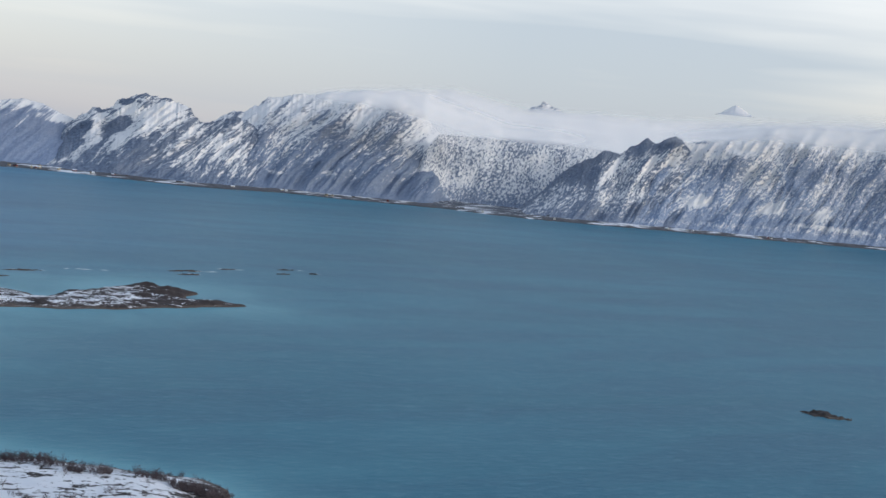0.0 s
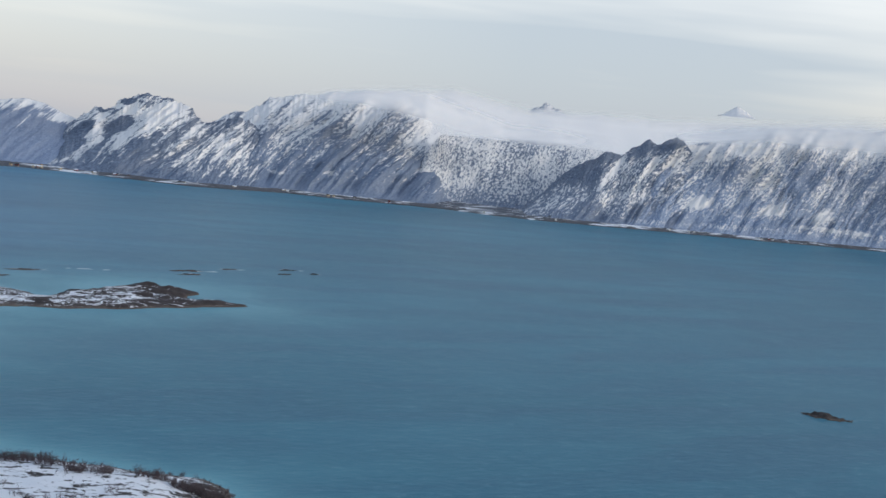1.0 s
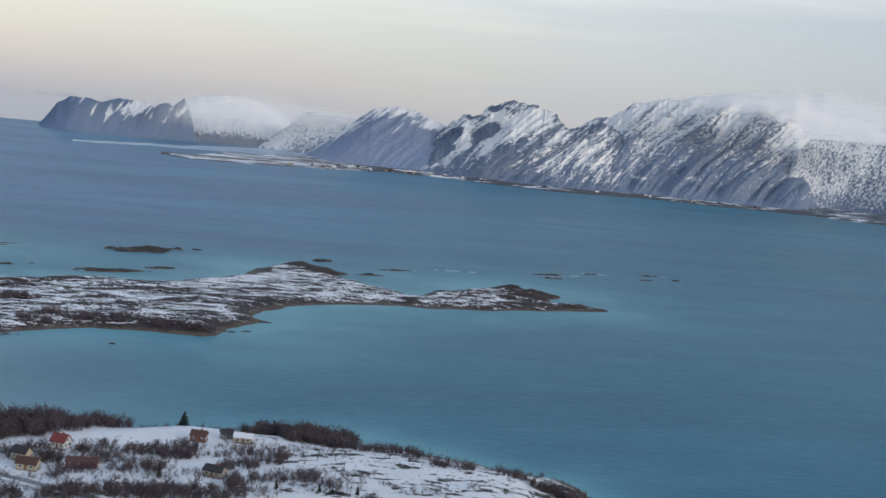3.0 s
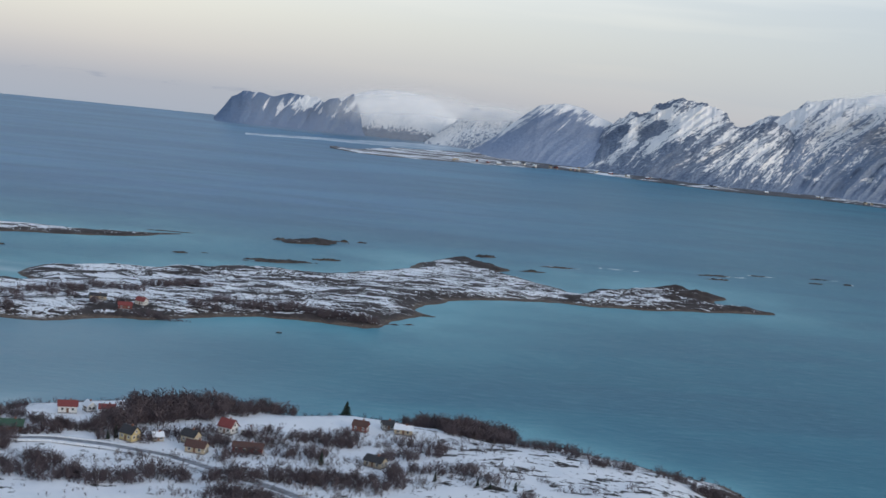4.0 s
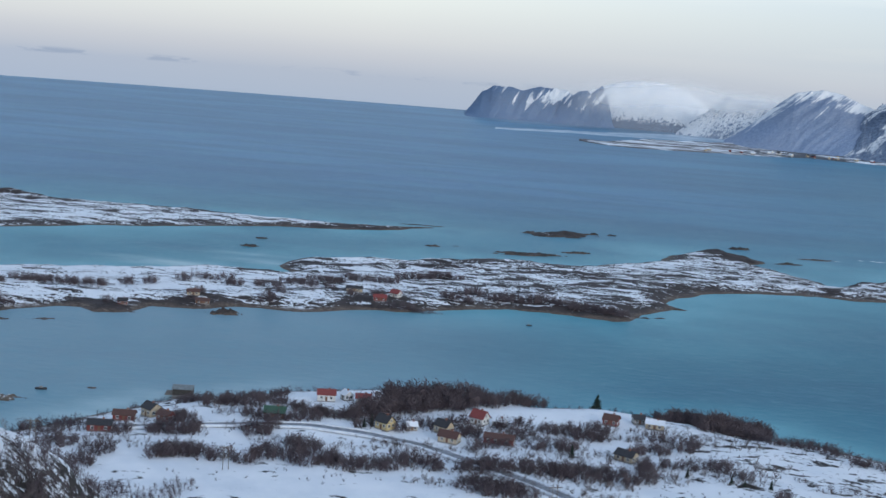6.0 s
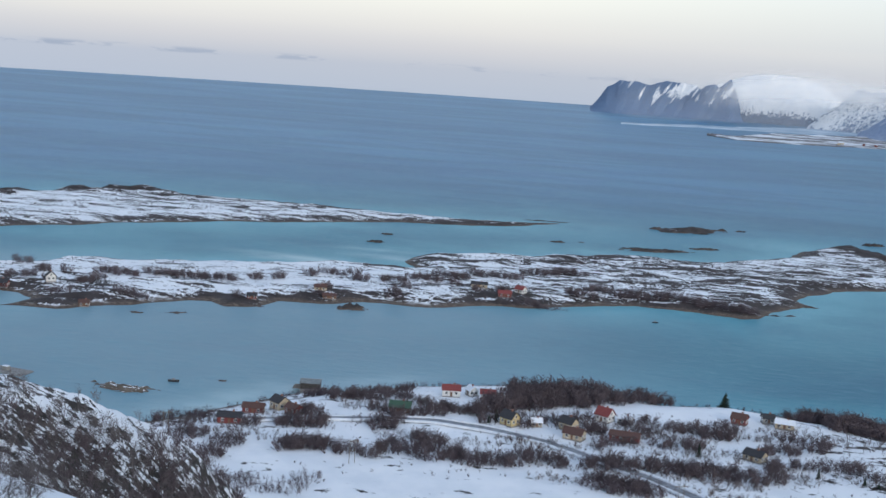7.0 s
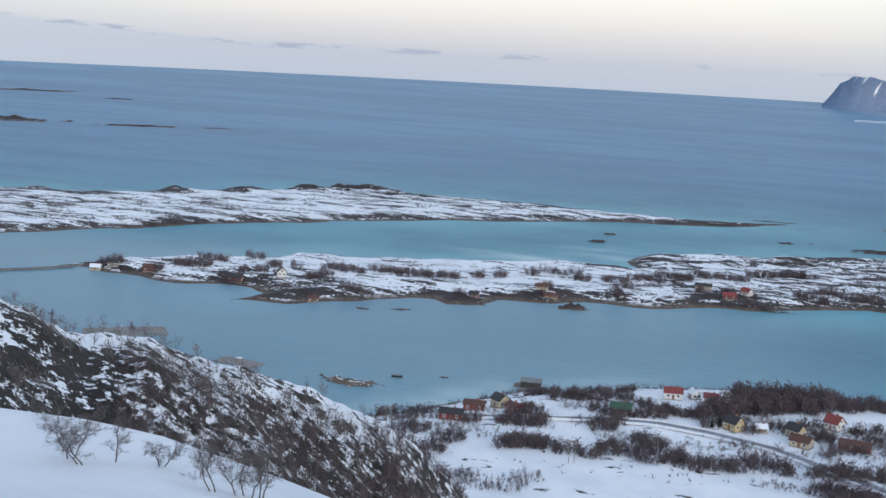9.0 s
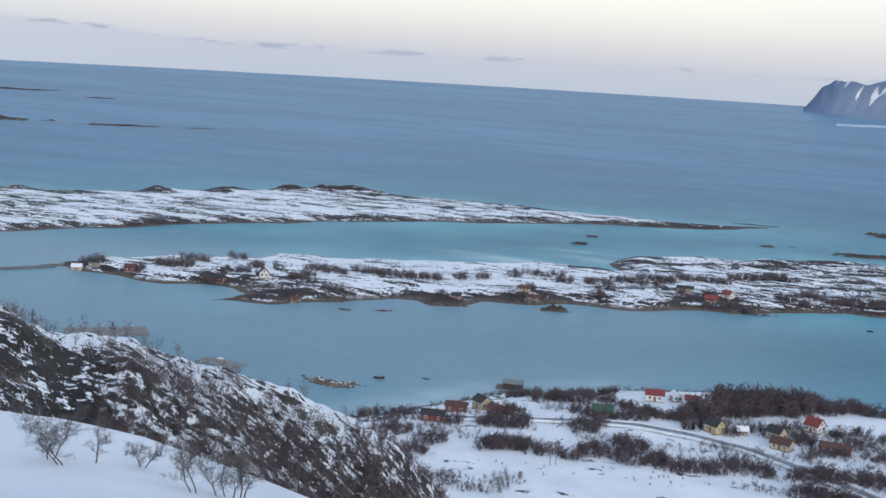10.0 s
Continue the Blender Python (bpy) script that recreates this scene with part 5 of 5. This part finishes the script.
CREAM, YELLOW, WHITE = paint("cream_boards", (0.52, 0.43, 0.30)), paint("yellow_boards", (0.56, 0.44, 0.22)), paint("white_boards", (0.74, 0.72, 0.68))
RED, BROWN, GREYB = paint("red_boards", (0.20, 0.05, 0.045)), paint("brown_boards", (0.20, 0.11, 0.07)), paint("grey_boards", (0.30, 0.29, 0.27))
R_DARK = plain_material("dark_roof_tiles", (0.03, 0.03, 0.035), (0.055, 0.052, 0.055), 0.6, 2.5)
R_RED = plain_material("red_roof_tiles", (0.19, 0.045, 0.043), (0.25, 0.065, 0.06), 0.6, 2.5)
R_BROWN = plain_material("brown_roof_tiles", (0.085, 0.046, 0.04), (0.12, 0.063, 0.05), 0.6, 2.5)
R_GREEN = plain_material("green_metal_roof", (0.04, 0.085, 0.055), (0.06, 0.11, 0.075), 0.4, 1.5)
R_SNOW = plain_material("roof_snow", (0.74, 0.77, 0.82), (0.80, 0.82, 0.86), 0.7, 0.8)
STONE = plain_material("grey_foundation_stone", (0.20, 0.19, 0.18), (0.30, 0.29, 0.28), 0.8, 1.5)
FRAME_W = plain_material("white_window_frame", (0.72, 0.72, 0.70), (0.78, 0.78, 0.76), 0.5, 3.0)
GLASS = Mat("window_glass", rough=0.08, spec=0.6).color((0.02, 0.025, 0.03)).m
BRICK = plain_material("chimney_brick", (0.24, 0.11, 0.08), (0.30, 0.16, 0.12), 0.85, 4.0)
TIMBER = plain_material("weathered_timber", (0.16, 0.13, 0.10), (0.25, 0.21, 0.17), 0.8, 3.0)


def window_part(parent, x, y, z, w, h, nx, ny):
    """A framed window on a wall whose outward normal is (nx, ny)."""
    turn = math.atan2(ny, nx)
    m = Matrix.Translation((x, y, z)) @ Matrix.Rotation(turn, 4, "Z")
    win = part("window", None, parent)
    win.matrix_local = m
    t = 0.12
    bm = bmesh.new()
    for y0, y1, z0, z1 in ((-w / 2 - t, -w / 2, -h / 2 - t, h / 2 + t), (w / 2, w / 2 + t, -h / 2 - t, h / 2 + t), (-w / 2, w / 2, h / 2, h / 2 + t), (-w / 2, w / 2, -h / 2 - t, -h / 2), (-0.03, 0.03, -h / 2, h / 2)):
        bmesh.ops.create_cube(bm, size=1.0, matrix=Matrix.Translation((0.03, (y0 + y1) / 2, (z0 + z1) / 2)) @ Matrix.Diagonal((0.10, y1 - y0, z1 - z0, 1)))
    me = bpy.data.meshes.new("frame")
    bm.to_mesh(me)
    bm.free()
    me.materials.append(FRAME_W)
    part("frame", me, win)
    part("pane", box_mesh("pane", 0.0, 0.03, -w / 2, w / 2, -h / 2, h / 2, GLASS), win)


def house(x, y, z, width, length, wall_h, rise, turn, wall, roof, label, chimney=True, small=False, group="houses by the shore", name="house"):
    """A gabled house: its ridge runs along the local x axis. turn: degrees."""
    width, length, wall_h, rise = width * 0.74, length * 0.74, 0.5 + (wall_h - 0.5) * 0.78, rise * 0.74
    root = new(name)
    root.matrix_world = pose(x, y, z, 0, 0, turn)
    tagged(root, label, "house", group)
    a, b, h = length / 2, width / 2, wall_h
    part("foundation", box_mesh("foundation", -a - 0.06, a + 0.06, -b - 0.06, b + 0.06, -2.0, 0.5, STONE), root)
    v = [(-a, -b, 0.5), (a, -b, 0.5), (a, b, 0.5), (-a, b, 0.5), (-a, -b, h), (a, -b, h), (a, b, h), (-a, b, h), (-a, 0, h + rise), (a, 0, h + rise)]
    f = [(0, 1, 5, 4), (2, 3, 7, 6), (1, 2, 6, 9, 5), (3, 0, 4, 8, 7), (4, 5, 9, 8), (6, 7, 8, 9), (3, 2, 1, 0)]
    part("wall", mesh_from("wall", v, f, wall), root)
    over, th = 0.45, 0.22
    for side in (-1, 1):
        n = Vector((0, side * rise, b)).normalized()
        e = Vector((0, side * b, -rise)).normalized()
        ridge, eave = Vector((0, 0, h + rise)) + n * 0.02, Vector((0, side * b, h)) + e * over + n * 0.02
        pts = []
        for p in (ridge, eave):
            for q in (0, th):
                for s in (-a - over, a + over):
                    w = p + n * q
                    pts.append((s, w.y, w.z))
        part("roof", mesh_from("roof", pts, [(0, 1, 3, 2), (4, 6, 7, 5), (2, 3, 7, 6), (0, 4, 5, 1), (0, 2, 6, 4), (1, 5, 7, 3)], roof), root)
    if chimney:
        part("chimney", box_mesh("chimney", a * 0.2, a * 0.2 + 0.7, -0.35, 0.35, h + rise * 0.6, h + rise + 0.9, BRICK, 0.04), root)
    if small:
        return root
    for side in (-1, 1):
        for s in ((-0.55, 0.55) if length < 12 else (-0.7, -0.2, 0.55)):
            window_part(root, a * s, side * b, 0.5 + (h - 0.5) * 0.55, 1.0, 1.1, 0, side)
        window_part(root, side * a, -b * 0.45, 0.5 + (h - 0.5) * 0.55, 1.1, 1.2, side, 0)
        window_part(root, side * a, b * 0.45, 0.5 + (h - 0.5) * 0.55, 1.1, 1.2, side, 0)
        if rise > 2.6:
            window_part(root, side * a, 0, h + rise * 0.3, 1.0, 1.1, side, 0)
    door = part("door", box_mesh("door", -0.5, 0.5, -b - 0.07, -b + 0.02, 0.5, 2.55, BROWN, 0.02), root)
    part("door_handle", box_mesh("door_handle", 0.32, 0.42, -b - 0.13, -b - 0.07, 1.5, 1.56, R_DARK), door)
    return root


for x, y, w, l, h, r, turn, wall, roof, label in [
    (-70, 596, 8, 11, 4.2, 2.6, 8, WHITE, R_RED, "white wooden house with a red tiled roof"),
    (-61, 601, 6, 7, 3.4, 2.4, -60, WHITE, R_SNOW, "white outbuilding with snow on its roof"),
    (-53, 597, 6.5, 9, 3.2, 2.2, 5, WHITE, R_RED, "low white house with a red roof among birches"),
    (-39, 554, 7.5, 9, 4.6, 3.6, -38, YELLOW, R_DARK, "yellow wooden house with a steep dark roof"),
    (-28, 557, 5, 6, 2.8, 2.0, 20, CREAM, R_SNOW, "small cream shed with a snowy roof"),
    (-14, 557, 7, 9, 4.4, 3.2, -35, CREAM, R_DARK, "cream house with a dark roof"),
    (-11, 545, 8, 11, 3.4, 2.8, -20, CREAM, R_BROWN, "cream house with a broad brown roof"),
    (1, 578, 8, 9, 4.2, 4.0, -32, WHITE, R_RED, "white house with a steep bright red roof"),
    (10, 577, 5, 8, 2.8, 1.6, -20, WHITE, R_SNOW, "white garage with snow on its roof"),
    (10, 550, 8, 17, 3.4, 2.0, -8, RED, R_BROWN, "long red wooden bungalow beside the birches"),
    (61, 597, 7, 9, 3.8, 2.6, -20, RED, R_BROWN, "red wooden barn on a snowy rise"),
    (74, 603, 6, 7, 3.2, 2.2, 10, GREYB, R_DARK, "small grey shed with a dark roof"),
    (81, 597, 7, 11, 3.4, 2.0, -12, CREAM, R_SNOW, "cream bungalow with snow on its roof"),
    (63, 541, 8, 11, 3.4, 2.6, -35, CREAM, R_DARK, "cream house with a low dark roof"),
    (-87, 556, 9, 12, 3.4, 2.8, 5, BROWN, R_GREEN, "brown barn with a green metal roof"),
    (-151, 516, 8, 13, 3.8, 2.2, 8, RED, R_DARK, "red wooden barn with a dark roof"),
    (-147, 537, 7, 12, 3.4, 2.2, 5, RED, R_BROWN, "long red shed with a brown roof"),
    (-138, 546, 8, 9, 4.8, 3.0, -40, CREAM, R_DARK, "tall cream house with a black roof"),
    (-130, 539, 7, 8, 3.4, 2.2, -30, RED, R_BROWN, "small red wooden outbuilding"),
]:
    house(x, y, near_z(x, y), w, l, h, r, turn, wall, roof, label)

for x, y, w, l, h, r, turn, wall, roof, label in [
    (-486, 783, 7, 9, 3.4, 2.4, 20, CREAM, R_SNOW, "cream island house with a snowy roof"),
    (-477, 791, 7, 10, 3.8, 2.6, 10, GREYB, R_DARK, "grey island house with a dark roof"),
    (-449, 790, 7, 10, 4.0, 2.6, 10, RED, R_BROWN, "dark red island house"),
    (-386, 792, 8, 13, 3.8, 2.6, 5, RED, R_DARK, "long dark red boathouse by the island shore"),
    (-359, 806, 8, 8, 5.0, 3.6, -60, WHITE, R_DARK, "tall white island house with a dark roof"),
    (-230, 823, 6, 8, 3.2, 2.2, 10, RED, R_DARK, "small red hut near the island shore"),
    (-318, 763, 6, 8, 3.2, 2.2, 15, BROWN, R_BROWN, "small brown hut on the island spit"),
    (-94, 925, 7, 15, 3.2, 2.0, 5, CREAM, R_DARK, "long cream island house with a dark roof"),
    (-74, 905, 7, 12, 3.4, 2.4, 8, RED, R_RED, "red island house close to the shore"),
    (-64, 916, 7, 9, 3.8, 3.0, -30, WHITE, R_RED, "white island house with a red roof"),
    (-194, 862, 7, 11, 3.2, 2.0, 12, CREAM, R_BROWN, "low ochre island house"),
    (-185, 850, 6, 12, 2.8, 1.6, 12, BROWN, R_BROWN, "low brown boathouse on the island"),
]:
    house(x, y, isle_z(x, y), w, l, h, r, turn, wall, roof, label, group="houses on the island")

# far village along the opposite shore
rv = random.Random(19)
for k in range(46):
    a = rv.uniform(6.5, 17.5) if k < 26 else rv.uniform(17.5, 52)
    r = float(shore_r(a)) + rv.uniform(25, 160 if k < 20 else 45)
    house(r * math.sin(radians(a)), r * math.cos(radians(a)), 3.0, 8, rv.uniform(9, 16), 4.5, 3, rv.uniform(0, 180), rv.choice([WHITE, WHITE, RED, CREAM]), rv.choice([R_SNOW, R_DARK, R_SNOW]),
          "small house on the far shore", False, True, "houses on the far shore")

# big boathouse on posts in the water
TIMBER_DARK = plain_material("dark_tarred_boards", (0.045, 0.04, 0.036), (0.085, 0.075, 0.065), 0.8, 1.2)
R_FROST = plain_material("frosted_metal_roof", (0.15, 0.165, 0.165), (0.24, 0.26, 0.26), 0.6, 0.8)
root = house(-142, 621, 2.0, 12, 12.5, 4.2, 1.2, 6, TIMBER_DARK, R_FROST, "large weathered boathouse standing over the water", False, True, "boathouses", "boathouse")
for px in (-4.3, -1.5, 1.5, 4.3):
    for py in (-4.2, 4.2):
        part("post", box_mesh("post", px - 0.2, px + 0.2, py - 0.2, py + 0.2, -5.0, 0.6, TIMBER), root)
for k in range(9):
    part("plank", box_mesh("plank", -8.4 + k * 0.42, -8.02 + k * 0.42, -4.4, 4.4, 0.35, 0.5, TIMBER), root)


# ---- road ----
def strip(name, line, width, material, lift, zf, step=2.5):
    """A strip of ground draped along a line."""
    pts = np.array(line, float)
    s = np.concatenate([[0], np.cumsum(np.hypot(*np.diff(pts, axis=0).T))])
    q = np.arange(0, s[-1], step)
    x, y = np.interp(q, s, pts[:, 0]), np.interp(q, s, pts[:, 1])
    for _ in range(6):
        x[1:-1], y[1:-1] = (x[:-2] + 2 * x[1:-1] + x[2:]) / 4, (y[:-2] + 2 * y[1:-1] + y[2:]) / 4
    tx, ty = np.gradient(x), np.gradient(y)
    n = np.hypot(tx, ty)
    nx, ny = -ty / n, tx / n
    mid = np.array([zf(a, b) for a, b in zip(x, y)])
    for _ in range(8):
        mid[1:-1] = (mid[:-2] + 2 * mid[1:-1] + mid[2:]) / 4
    rows = []
    for off, dz in ((-0.5, -0.8), (-0.46, 0), (-0.2, 0.04), (0.2, 0.04), (0.46, 0), (0.5, -0.8)):
        rows.append(np.stack([x + nx * off * width, y + ny * off * width, mid + lift + dz], -1))
    return sheet(name, np.stack(rows, 0)[::-1], material)


road_mat = Mat("packed_snow_road", rough=0.6, spec=0.3)
rn = road_mat.noise(road_mat.pos((0.4, 0.4, 0.4)), 1.0, 4.0)
road_mat.color(road_mat.mix(road_mat.ramp(rn, 0.35, 0.65), (0.17, 0.18, 0.20), (0.30, 0.31, 0.34)))
BANK = plain_material("ploughed_snow", (0.66, 0.69, 0.74), (0.78, 0.80, 0.84), 0.7, 0.5)
ROAD_LINE = [(-150, 521), (-118, 533), (-95, 541), (-71, 545), (-47, 542), (-23, 533), (0, 515), (21, 496), (36, 480), (55, 455), (75, 420)]
tagged(strip("road", ROAD_LINE, 5.2, road_mat.m, 0.75, near_z), "ploughed country road with grey packed snow", "road", kind="structure")
for off in (-1, 1):
    bank = [(x + off * 1.6, y + off * 3.3) for x, y in ROAD_LINE]
    tagged(strip("snow_bank", bank, 1.5, BANK, 1.15, near_z), "ploughed snow bank beside the road", "snow bank", kind="structure")


# ---- skerries ----
def skerry(x, y, length, width, height, turn, seed, label, material=SKERRY, name="skerry"):
    n = 44 if length > 20 else 22
    gx, gy = np.meshgrid(np.linspace(-1.25, 1.25, n), np.linspace(-1.25, 1.25, max(14, n // 2)))
    wob = fbm(gx * 2.6 + seed, gy * 2.6, 5, seed, 0.62)
    inside = 0.9 - np.hypot(gx, gy) + 2.2 * wob
    h = np.where(inside > 0, 0.62 * height * np.maximum(inside, 0) ** 0.6 * (0.45 + 2.2 * np.maximum(fbm(gx * 6, gy * 4, 4, seed + 2) + 0.22, 0)), inside * 4) - 0.15
    ob = sheet(name, np.stack([gx * length / 2, gy * width / 2, np.maximum(h, -3)], -1), material)
    ob.matrix_world = pose(x, y, 0, 0, 0, turn)
    return tagged(ob, label, "skerry", "skerries")


for k, (x, y, l, w, h, t) in enumerate([
    (71, 1396, 78, 38, 6, 25), (127, 1427, 13, 8, 2.5, 20), (35, 1226, 60, 18, 4, 20), (82, 1264, 27, 10, 2.5, 20), (257, 1402, 28, 12, 4, 15), (330, 1365, 40, 10, 2, 10),
    (519, 1415, 50, 9, 2.5, 15), (584, 1450, 22, 7, 2, 10), (667, 1471, 24, 7, 2, 10), (-208, 1130, 15, 9, 3.5, 10), (-207, 1182, 12, 7, 2.5, 0), (-55, 1228, 15, 8, 2.5, 20),
    (-34, 1240, 6, 4, 1.2, 0), (-77, 1378, 50, 6, 1.2, 5), (762, 693, 32, 26, 4.5, -48), (644, 1427, 18, 8, 2.5, 10), (690, 1441, 10, 5, 3.0, 0), (514, 1385, 30, 8, 2, 10),
    (-188, 625, 6, 4, 1.0, 0), (-284, 760, 9, 5, 1.2, 0), (-262, 770, 16, 6, 1.2, 20), (-166, 832, 20, 10, 5, 15), (352, 1190, 30, 9, 3, 10), (112, 946, 12, 4, 1.5, 10), (124, 951, 12, 4, 1.3, 15), (143, 994, 16, 6, 2.0, 10), (290, 1312, 26, 8, 2.5, 10), (-225, 812, 14, 5, 1.5, 5)]):
    skerry(x, y, l, w, h, t, 60 + k, "low bare brown skerry in the fjord" if l > 12 else "small wet rock in the water")
for k, (x, y, l, w, h, t) in enumerate([(-1300, 1850, 150, 70, 6, 35), (-1100, 1905, 130, 30, 3, 30), (-1000, 1965, 70, 20, 2, 30), (-1758, 2595, 180, 50, 4, 35), (-1500, 2500, 60, 20, 3, 30)]):
    skerry(x, y, l, w, h, t, 160 + k, "long low outer skerry near the horizon")

SKERRY_PALE = land_material("pale_skerry_rock", 0.50, 0.58, (0.2, 0.3, 0.1), 0, 0.1, (0.18, 0.15, 0.12), "", 0.4)
skerry(-228, 594, 32, 12, 3.4, -9, 78, "flat pale brown skerry with traces of snow", SKERRY_PALE)

# ---- causeway to the island ----
CAUSEWAY = plain_material("dark_causeway_stone", (0.10, 0.10, 0.105), (0.20, 0.20, 0.205), 0.85, 0.8)
causeway = strip("causeway", [(-504, 784), (-521, 763), (-536, 748), (-570, 712), (-640, 640), (-720, 560)], 5.0, CAUSEWAY, 1.1, lambda x, y: 0.0)
tagged(causeway, "grey stone causeway joining the islands", "causeway", kind="structure")


# ---- floating piers and small boats ----
def floating_pier(x, y, turn, length, width, label, hut=False):
    root = new("floating_pier")
    root.matrix_world = pose(x, y, 0, 0, 0, turn)
    tagged(root, label, "pier", "floating piers")
    for s in (-1, -0.5, 0, 0.5, 1):
        part("walkway", box_mesh("walkway", -length / 2, length / 2, s * width / 2 - 0.9, s * width / 2 + 0.9, 0.25, 0.6, PIER, 0.03), root)
    n = int(length / 6)
    for k in range(n + 1):
        cx = -length / 2 + k * length / n
        part("crossbeam", box_mesh("crossbeam", cx - 0.5, cx + 0.5, -width / 2, width / 2, 0.15, 0.5, PIER), root)
        part("float", box_mesh("float", cx - 0.9, cx + 0.9, -width / 2 - 1.0, -width / 2 + 1.0, -0.5, 0.24, GREYB, 0.1), root)
    if hut:
        h = part("hut", box_mesh("hut", -1.4, 1.4, -1.1, 1.1, 0.6, 2.5, GREYB, 0.03), root, "grey boarded hut")
        part("hut_roof", box_mesh("hut_roof", -1.6, 1.6, -1.3, 1.3, 2.5, 2.7, R_SNOW, 0.05), h)
    else:
        for cx in (-2, 14):
            part("lamp_post", box_mesh("lamp_post", cx - 0.08, cx + 0.08, -0.08, 0.08, 0.6, 3.6, GREYB), root)
            part("lamp_head", box_mesh("lamp_head", cx - 0.5, cx + 0.5, -0.35, 0.35, 3.6, 3.9, FRAME_W, 0.05), root, "white lamp head")
    return root


PIER = plain_material("bleached_pier_timber", (0.15, 0.145, 0.14), (0.34, 0.335, 0.33), 0.8, 1.1)
floating_pier(-374, 633, 35, 44, 17, "grey wooden floating pier with lamps")
floating_pier(-290, 602, -12, 24, 10, "floating pier with a small grey hut", True)


def boat(x, y, turn, length, label):
    root = new("boat")
    root.matrix_world = pose(x, y, 0, 0, 0, turn)
    tagged(root, label, "boat", "boats")
    w, h = length * 0.18, length * 0.16
    secs = [(-0.5, 0.8, 1.0), (-0.2, 1.0, 1.0), (0.15, 0.95, 1.05), (0.38, 0.55, 1.2), (0.5, 0.03, 1.35)]
    v, f = [], []
    for s, k, hh in secs:
        v += [(s * length, -w * k, h * hh), (s * length, -w * k * 0.6, -0.2), (s * length, w * k * 0.6, -0.2), (s * length, w * k, h * hh)]
    for i in range(4):
        for j in range(3):
            a = i * 4 + j
            f.append((a, a + 1, a + 5, a + 4))
        f.append((i * 4 + 3, i * 4, i * 4 + 4, i * 4 + 7))
    f.append((0, 1, 2, 3))
    part("hull", mesh_from("hull", v, f, R_DARK), root)
    part("cabin", box_mesh("cabin", -length * 0.15, length * 0.12, -w * 0.6, w * 0.6, h * 0.9, h * 1.9, GREYB, 0.05), root)


boat(-209, 614, 10, 5.5, "small dark fishing boat moored off the shore")
boat(29, 880, 0, 4.0, "tiny dark rowing boat in the sound")


# ---- power line poles ----
def power_pole(x, y, z, height):
    root = new("power_pole")
    root.matrix_world = pose(x, y, z, 0, 0, 20)
    tagged(root, "tall wooden double power pole in a snowy field", "pole", "power poles")
    for s in (-1.1, 1.1):
        part("mast", tri_mesh("mast", *spikes([(s, 0, -0.5)], [(s * 0.8, 0, height)], [0.16], [0.11]), TIMBER), root)
    part("crossarm", box_mesh("crossarm", -2.4, 2.4, -0.1, 0.1, height - 1.0, height - 0.75, TIMBER), root)
    part("brace", box_mesh("brace", -1.0, 1.0, -0.06, 0.06, height * 0.5, height * 0.5 + 0.15, TIMBER), root)
    for s in (-2.2, 0, 2.2):
        part("insulator", box_mesh("insulator", s - 0.08, s + 0.08, -0.08, 0.08, height - 1.4, height - 1.0, GLASS), root)


for x, y in ((-92, 478), (-170, 492), (30, 466)):
    power_pole(x, y, near_z(x, y), 9.5)


# ---- surf on the skerries ----
rs = random.Random(5)
vs, ts, n = [], [], 0
for x, y, l in [(545, 1420, 30), (590, 1452, 26), (672, 1474, 22), (692, 1443, 14), (400, 1392, 26), (340, 1368, 20), (524, 1390, 18)]:
    for _ in range(5):
        cx, cy, a, b, h = x + rs.gauss(0, l * 0.4), y + rs.gauss(0, 2.5), l * rs.uniform(0.12, 0.35), rs.uniform(0.8, 2.2), rs.uniform(0.15, 0.5)
        ring = [(cx + a * math.cos(k * 0.785) * rs.uniform(0.7, 1.2), cy + b * math.sin(k * 0.785) * rs.uniform(0.7, 1.2), -0.05) for k in range(8)]
        vs += ring + [(cx, cy, h)]
        ts += [(n + k, n + (k + 1) % 8, n + 8) for k in range(8)]
        n += 9
FOAM = plain_material("white_surf", (0.62, 0.70, 0.74), (0.78, 0.82, 0.84), 0.6, 0.6)
tagged(new("surf", tri_mesh("surf", np.array(vs), np.array(ts), FOAM)), "white surf breaking over the skerries", "surf", kind="stuff")
